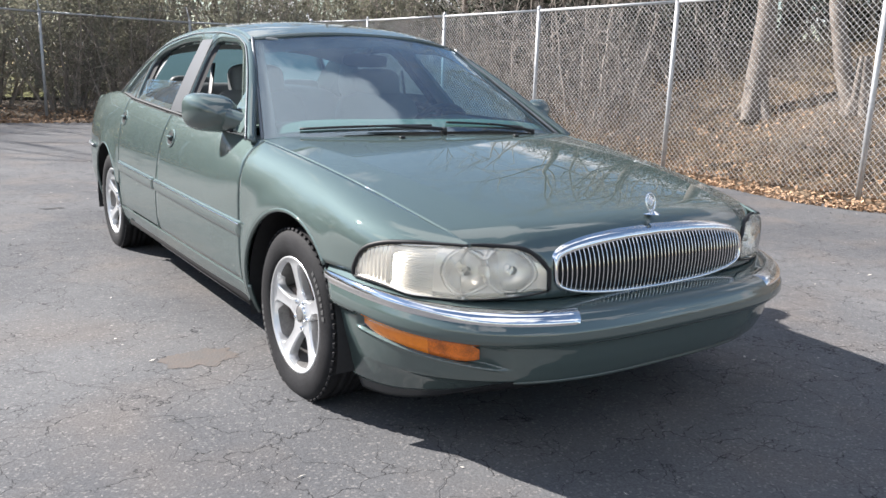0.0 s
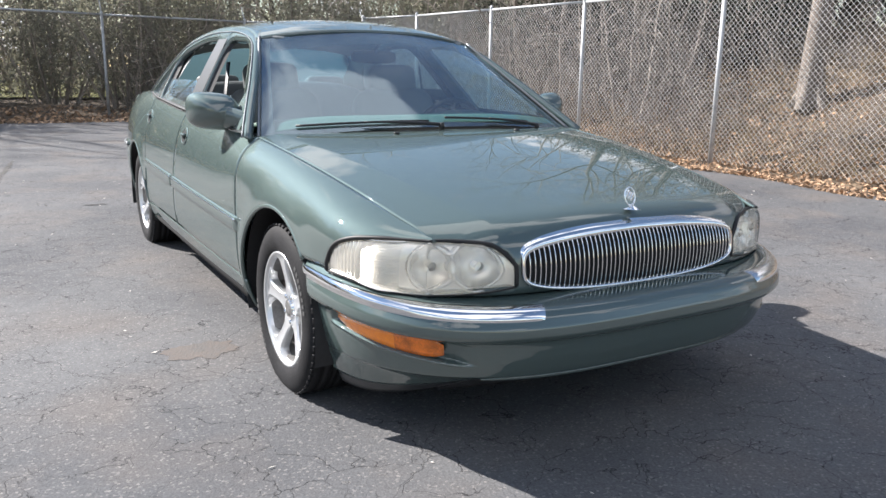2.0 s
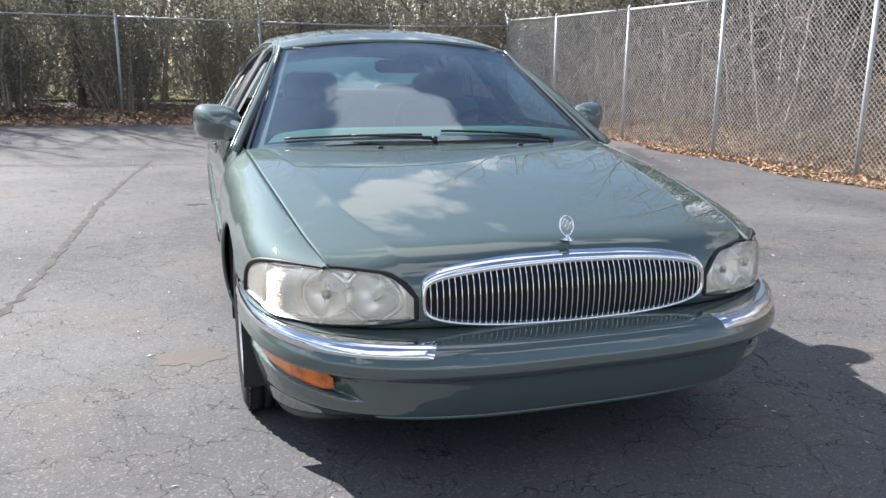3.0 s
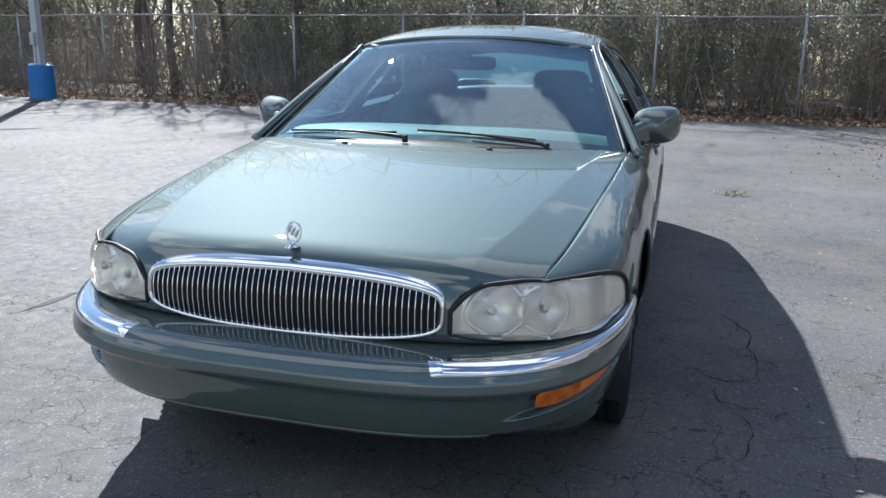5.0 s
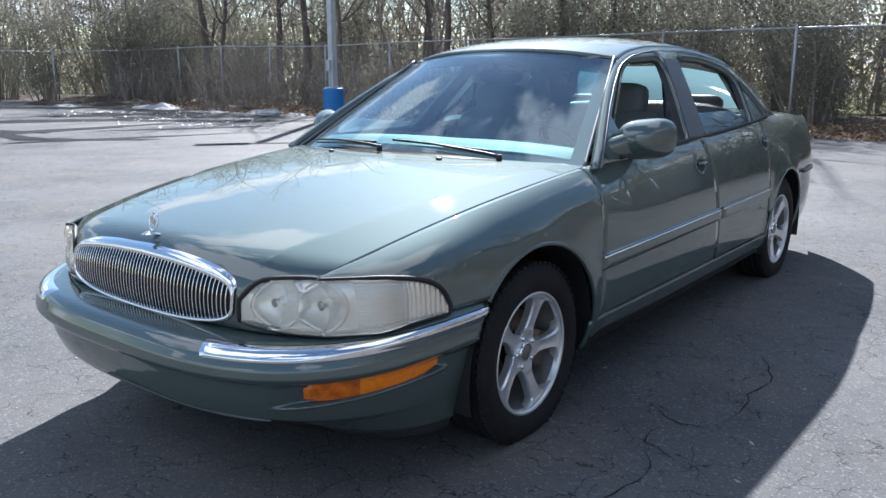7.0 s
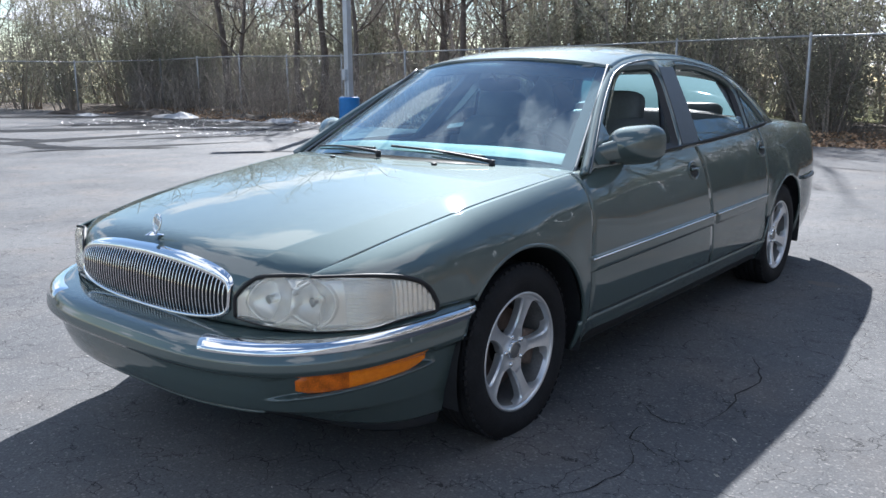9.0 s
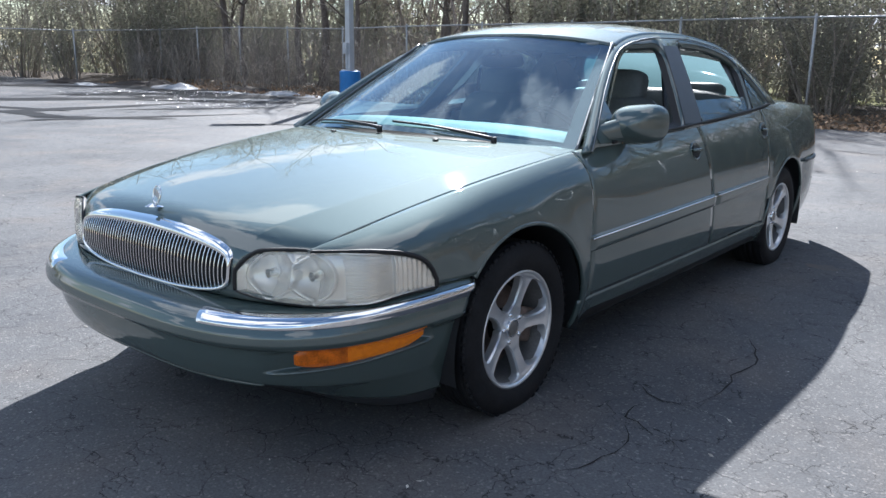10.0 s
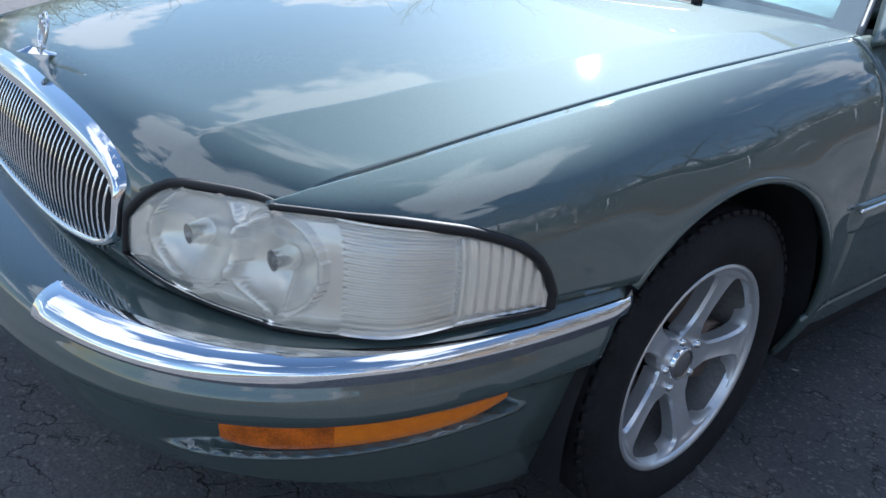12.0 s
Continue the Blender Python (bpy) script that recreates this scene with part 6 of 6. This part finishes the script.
def put(ob, spots, rng, lo=0.85, hi=1.15):
    """The thing at the first spot, and copies at the others."""
    for i, (x, y) in enumerate(spots):
        m = Matrix.Translation((x, y, land(x, y))) @ Matrix.Rotation(rng.uniform(0, 6.283), 4, "Z")
        k = rng.uniform(lo, hi)
        if i == 0:
            ob.matrix_basis = m
        else:
            c = copy_thing(ob, m)
            c.scale = (k, k, k)


def woods():
    rng = random.Random(11)
    # side bank: pale trunks in the sun
    t1 = bare_tree(1, 12.0, 0.19, BARK, TWIG, "bare grey-barked tree on the leafy bank", 0.06, 0.5, 0.85, 0.42)
    put(t1, [(8.45, 4.55), (10.6, 1.2), (9.8, 9.6)], rng)
    t2 = bare_tree(2, 11.0, 0.13, BARK, TWIG, "slim bare tree leaning on the leafy bank", 0.16, 0.4, 0.85, 0.45)
    put(t2, [(8.7, 3.15), (11.6, 6.2), (8.9, 12.2), (12.2, 3.4), (10.6, 14.4), (9.6, 7.0)], rng, 0.8, 1.1)
    t3 = bare_tree(3, 9.6, 0.17, BARK_DARK, TWIG_HAZY, "tall dark bare tree behind the fence", 0.05, 0.35)
    put(t3, [(-19.8, 17.6), (-12.8, 17.2), (-9.6, 18.4), (-22.4, 18.8), (-16.2, 20.2), (-26.0, 18.0), (2.6, 21.0), (9.2, 19.0), (-5.6, 20.6)], rng, 0.8, 1.1)
    t4 = bare_tree(4, 8.4, 0.11, BARK_DARK, TWIG_HAZY, "slender dark bare tree behind the fence", 0.12, 0.2)
    put(t4, [(-17.4, 17.2), (-24.2, 17.4), (-14.6, 18.4), (-11.4, 17.4), (-28.0, 19.5), (-20.8, 21.5), (-7.6, 17.8), (-3.6, 18.6), (5.2, 18.4), (-31.5, 17.8), (13.5, 10.5), (14.5, 5.0)], rng, 0.8, 1.15)
    # evergreens
    e1 = evergreen(21, 4.4, 2.8, 15000, "dense dark evergreen shrub behind chain-link")
    put(e1, [(-4.8, 16.9), (-7.0, 17.2), (-2.4, 17.4), (-5.9, 18.8), (-3.2, 18.9), (-0.4, 18.4), (-11.3, 18.8), (2.6, 17.2), (1.2, 16.7), (5.0, 16.5), (-9.0, 17.6), (8.4, 16.4), (11.0, 17.6), (10.2, 16.6), (12.6, 16.4), (7.0, 17.8), (9.4, 18.4), (3.2, 18.8), (-31.2, 17.6), (-28.2, 18.0), (10.5, 13.5), (-25.0, 19.5), (-21.0, 19.8)], rng, 0.85, 1.2)
    e3 = evergreen(23, 2.9, 2.5, 12000, "broad-leaved evergreen with shade painted into its leaves, behind the brush on the bank", SHADED_LEAF)
    put(e3, [(11.2, 7.4), (9.3, 8.3), (9.9, 6.5), (9.0, 10.5), (11.8, 1.8), (12.4, -0.6), (10.6, 9.8), (11.0, 12.2), (12.2, 5.2), (13.2, 3.4), (13.0, 8.4), (14.4, 1.4), (15.0, 5.6), (12.6, 10.8), (14.2, -1.2), (9.6, 13.6)], rng, 0.9, 1.15)
    e2 = evergreen(22, 5.8, 3.0, 15000, "tall shaggy evergreen behind the far fence")
    put(e2, [(-33.2, 14.6), (-34.6, 10.8), (-35.5, 7.5), (-36.5, 4.0), (-37.5, 0.5), (-32.5, 18.2), (-36.5, 14.0), (-38.5, 9.0), (-29.6, 18.6), (-38.5, -3.0), (-40.5, 12.5), (-41.0, 6.0), (-35.0, 18.5), (-33.5, 21.5), (-41.5, 1.0)], rng, 0.9, 1.35)
    # thickets
    b1 = brush(31, 2.9, 1.0, 34, TWIG, "tangle of pale bare stems on the bank", 0.013, 0.05)
    put(b1, [(7.9, 6.9), (8.1, 7.9), (9.4, 7.4), (8.0, 9.2), (9.2, 8.8), (8.2, 10.8), (12.0, 5.6), (12.5, 3.0)], rng, 0.8, 1.15)
    b2 = brush(32, 2.4, 1.2, 50, TWIG_HAZY, "dark brown thicket along the fence", 0.010)
    put(b2, [(0.0 + 2.1 * k, 16.1 + 0.5 * math.sin(k * 2.1)) for k in list(range(-14, -3)) + list(range(1, 4))] + [(7.6, 11.6), (7.8, 13.4), (9.8, 11.8)], rng, 0.8, 1.25)
    b3 = brush(33, 1.0, 1.0, 60, TWIG, "low dry weeds below the fence", 0.005)
    put(b3, [(7.2, 5.9), (7.4, 2.6), (7.4, 8.6), (9.6, 5.2)], rng, 0.7, 1.2)
    # far woods as one mass
    s = Sticks()
    r2 = random.Random(41)
    for k in range(2000):
        u = r2.random()
        if u < 0.60:
            x, y = r2.uniform(-46, 14), r2.uniform(20, 36)
        elif u < 0.78:
            x, y = r2.uniform(13, 30), r2.uniform(-8, 24)
        else:
            x, y = r2.uniform(-62, -40), r2.uniform(-14, 30)
        z = land(x, y)
        h = r2.uniform(5.0, 12.0) if r2.random() < 0.6 else r2.uniform(1.5, 4.0)
        p, _ = grow(r2, Vector((x, y, z - 0.2)), Vector((r2.uniform(-0.3, 0.3), r2.uniform(-0.3, 0.3), 1)).normalized(), h, 5, 0.24, 0.03)
        r0 = 0.007 * h * r2.uniform(0.5, 1.4)
        s.add(p, r0, r0 * 0.2, 4)
        for j in range(11):
            i = r2.randint(1, 5)
            q, _ = grow(r2, p[i], (rand_dir(r2) + Vector((0, 0, 0.5))).normalized(), h * r2.uniform(0.12, 0.32), 4, 0.25, 0.02)
            s.add(q, r0 * 0.35, r0 * 0.1, 3)
    tagged(s.build("far_woods", TWIG_HAZY), "mass of far bare woodland", "woods", kind="stuff")
    rs = np.random.RandomState(43)
    n = 110000
    xs = rs.uniform(-60, 30, n); ys = rs.uniform(20, 38, n)
    side = rs.rand(n) < 0.3
    xs[side] = rs.uniform(-60, -38, side.sum()); ys[side] = rs.uniform(-14, 30, side.sum())
    cl = np.array([noise.noise((x * 0.22, y * 0.22, 3.0)) for x, y in zip(xs, ys)])
    keep = cl > -0.22
    xs, ys, cl = xs[keep], ys[keep], cl[keep]
    zs = 0.4 + rs.rand(len(xs)) ** 1.4 * (3.4 + 8.0 * np.clip(cl, 0, 1))
    me = leaf_mesh("far_foliage", np.stack([xs, ys, zs], 1), rs.uniform(0.06, 0.15, len(xs)), 44)
    me.materials.append(NEEDLE)
    tagged(new("far_foliage", me), "far evergreen undergrowth", "woods", kind="stuff")


woods()


def litter():
    """Dry leaves, weeds and small debris."""
    rs = np.random.RandomState(51)
    n = 24000
    ys = rs.uniform(-3, 14.5, n)
    xs = 5.82 + rs.rand(n) ** 1.7 * 3.4 + 0.15 * np.sin(ys * 2.3)
    zs = np.array([land(x, y) for x, y in zip(xs, ys)]) + rs.uniform(-0.005, 0.03, n)
    me = leaf_mesh("fallen_leaves", np.stack([xs, ys, zs], 1), rs.uniform(0.016, 0.038, n), 52, flat=0.55)
    me.materials.append(BROWN_LEAF)
    tagged(new("fallen_leaves", me), "drift of dry tan leaves under the fence", "leaves", kind="stuff")
    n = 9000
    xs = rs.uniform(-29, 6, n)
    ys = 13.7 + rs.rand(n) ** 1.4 * 3.0
    zs = np.array([land(x, y) for x, y in zip(xs, ys)]) + rs.uniform(-0.005, 0.05, n)
    me = leaf_mesh("fallen_leaves", np.stack([xs, ys, zs], 1), rs.uniform(0.03, 0.065, n), 53, flat=0.5)
    me.materials.append(BROWN_LEAF)
    tagged(new("fallen_leaves", me), "brown leaves along the back fence", "leaves", kind="stuff")
    # a few leaves blown onto the asphalt
    n = 420
    xs, ys = rs.normal(3.9, 0.7, n), rs.normal(8.6, 1.6, n)
    zs = np.array([land(x, y) for x, y in zip(xs, ys)]) + 0.02
    me = leaf_mesh("fallen_leaves", np.stack([xs, ys, zs], 1), rs.uniform(0.012, 0.03, n), 58, flat=0.8)
    me.materials.append(BROWN_LEAF)
    tagged(new("fallen_leaves", me), "scatter of tan leaves on the asphalt", "leaves", kind="stuff")
    # specks on the asphalt
    n = 900
    xs, ys = rs.uniform(-6, 5.8, n), rs.uniform(-3, 10, n)
    zs = np.array([land(x, y) for x, y in zip(xs, ys)]) + 0.017
    me = leaf_mesh("debris", np.stack([xs, ys, zs], 1), rs.uniform(0.004, 0.016, n), 54, aspect=0.35, flat=0.85)
    me.materials.append(mat("pale_debris", (0.5, 0.47, 0.42), 0.8, var=0.3, scale=9, island=0.4))
    tagged(new("debris", me), "pale twigs and leaf scraps on the asphalt", "debris", kind="stuff")
    # weeds and dry grass on the bank
    s = Sticks()
    rng = random.Random(55)
    for k in range(3600):
        y = rng.uniform(-1, 12)
        x = 6.5 + rng.random() ** 1.2 * 5.3
        p0 = Vector((x, y, land(x, y) - 0.03))
        p, _ = grow(rng, p0, Vector((rng.uniform(-0.6, 0.6), rng.uniform(-0.6, 0.6), 1)).normalized(), rng.uniform(0.15, 0.55), 3, 0.3, -0.28)
        s.add(p, 0.005, 0.0015, 3)
    tagged(s.build("dry_weeds", GRASS), "dry grass and weed stalks on the bank", "weeds", kind="stuff")


litter()


def house(x, y, turn, w, d, h, label):
    WALL = mat("pale_siding", (0.50, 0.50, 0.48), 0.7, var=0.1, scale=3)
    ROOF = mat("grey_shingle", (0.16, 0.15, 0.15), 0.85, var=0.3, scale=6)
    th = thing("house", label, "house", at=(x, y, land(x, y)))
    th.rotation_euler = (0, 0, turn)
    bm = bmesh.new()
    prof = [(-w / 2, 0), (w / 2, 0), (w / 2, h), (0, h + w * 0.32), (-w / 2, h)]
    a = [bm.verts.new((px, -d / 2, pz)) for px, pz in prof]
    b = [bm.verts.new((px, d / 2, pz)) for px, pz in prof]
    bm.faces.new(a); bm.faces.new(b[::-1])
    for i in range(5):
        bm.faces.new((a[i], b[i], b[(i + 1) % 5], a[(i + 1) % 5]))
    part("wall", bm, WALL, th, smooth=False)
    for s in (-1, 1):
        bm = bmesh.new()
        e = [(0, -d / 2 - 0.3, h + w * 0.32 + 0.12), (s * (w / 2 + 0.35), -d / 2 - 0.3, h - 0.10), (s * (w / 2 + 0.35), d / 2 + 0.3, h - 0.10), (0, d / 2 + 0.3, h + w * 0.32 + 0.12)]
        bm.faces.new([bm.verts.new(q) for q in e])
        solid(part("roof", bm, ROOF, th, smooth=False), 0.12, 0)
    for px in (-w * 0.22, w * 0.22):
        win = part("window", block((0.9, 0.06, 1.2), (px, -d / 2 - 0.02, 1.6), 0.01), WALL, th)
        part("pane", block((0.75, 0.03, 1.05), (px, -d / 2 - 0.055, 1.6), 0.0), DARK, win)


house(-48.0, 50.0, 0.75, 9.0, 12.0, 3.0, "small pale gabled house beyond the trees")


def ground_marks():
    """A worn seam in the asphalt, cracks beside the car, stains and a green sprig."""
    CRACK = mat("crack_dirt", (0.02, 0.019, 0.018), 0.95, var=0.4, scale=20)
    SEAM = mat("worn_seam", (0.045, 0.043, 0.041), 0.9, second=(0.085, 0.08, 0.076), scale=9, bump=1.0, bscale=40)
    STAIN = mat("rust_stain", (0.125, 0.101, 0.087), 0.8, second=(0.098, 0.093, 0.089), scale=7, bump=0.3, bscale=90)
    rng = random.Random(77)

    def strip(name, pts, width, material, label, category, rough=0.5, lift=0.0):
        line = []
        for (x0, y0), (x1, y1) in zip(pts, pts[1:]):
            n = max(2, int(math.hypot(x1 - x0, y1 - y0) / 0.05))
            line += [Vector((x0 + (x1 - x0) * k / n, y0 + (y1 - y0) * k / n, 0)) for k in range(n)]
        line.append(Vector((*pts[-1], 0)))
        bm = bmesh.new()
        prev = None
        for i, p in enumerate(line):
            d = (line[min(i + 1, len(line) - 1)] - line[max(i - 1, 0)]).normalized()
            side = Vector((-d.y, d.x, 0))
            p = p + side * rng.uniform(-0.012, 0.012)
            e = min(1.0, i / 4, (len(line) - 1 - i) / 4) + 0.05
            a, b = width * e * (1 + rough * rng.uniform(-1, 1)), width * e * (1 + rough * rng.uniform(-1, 1))
            z = 0.0145 + lift
            pair = [bm.verts.new((q.x, q.y, land(q.x, q.y) + z)) for q in (p + side * a, p - side * b)]
            if prev:
                bm.faces.new((prev[0], pair[0], pair[1], prev[1]))
            prev = pair
        tagged(part(name, bm, material, smooth=False), label, category, "marks on the asphalt")

    strip("asphalt_seam", [(-2.05, 0.2), (-1.975, 1.36), (-1.93, 2.0), (-1.90, 3.1), (-1.86, 4.5), (-1.76, 5.9), (-1.54, 7.9)], 0.022, SEAM, "crumbling seam running along the asphalt", "crack", 0.7)
    for pts in ([(1.06, 0.56), (1.14, 0.46), (1.236, 0.388), (1.29, 0.40), (1.35, 0.45)], [(1.236, 0.388), (1.20, 0.28), (1.228, 0.184), (1.30, 0.14), (1.354, 0.105)], [(1.228, 0.184), (1.28, 0.06), (1.318, -0.03), (1.29, -0.19), (1.22, -0.34)],
                [(1.35, 0.45), (1.40, 0.62), (1.366, 0.81), (1.40, 1.0), (1.33, 1.18), (1.258, 1.335)], [(1.30, 0.14), (1.45, 0.10), (1.52, 0.0)]):
        strip("asphalt_crack", pts, 0.0032, CRACK, "thin branching crack in the asphalt", "crack", 0.9)

    def blot(x, y, w, d, seed, label):
        def f(a, t):
            n = 0.4 * noise.noise((math.cos(a) * 2 + seed, math.sin(a) * 2, 0.3)) + 0.25 * noise.noise((math.cos(a) * 7 + seed, math.sin(a) * 7, 0.9))
            r = t * (1 + n)
            px, py = x + math.cos(a) * w * r, y + math.sin(a) * d * r
            return Vector((px, py, land(px, py) + 0.0135))
        tagged(part("stain", sheet(f, [2 * math.pi * i / 60 for i in range(60)], [0.02, 0.4, 0.8, 1], close=True), STAIN), label, "stain", "marks on the asphalt")
    blot(-1.06, 0.50, 0.14, 0.10, 1.0, "small brownish rust stain on asphalt")
    blot(1.165, 2.95, 0.10, 0.07, 4.0, "reddish stain on shaded asphalt")
    strip("bark_scrap", [(-1.14, 4.50), (-1.06, 4.47), (-0.97, 4.50), (-0.93, 4.46)], 0.030, CRACK, "dark scrap of bark on the asphalt", "scrap", 0.6, 0.004)
    # a sprig of green
    rs = np.random.RandomState(61)
    me = leaf_mesh("sprig", np.stack([1.57 + rs.normal(0, 0.07, 50), 5.14 + rs.normal(0, 0.04, 50), 0.035 + rs.uniform(0, 0.03, 50)], 1), rs.uniform(0.012, 0.03, 50), 62)
    me.materials.append(NEEDLE)
    tagged(new("sprig", me), "small green sprig lying on asphalt", "sprig", kind="stuff")


ground_marks()
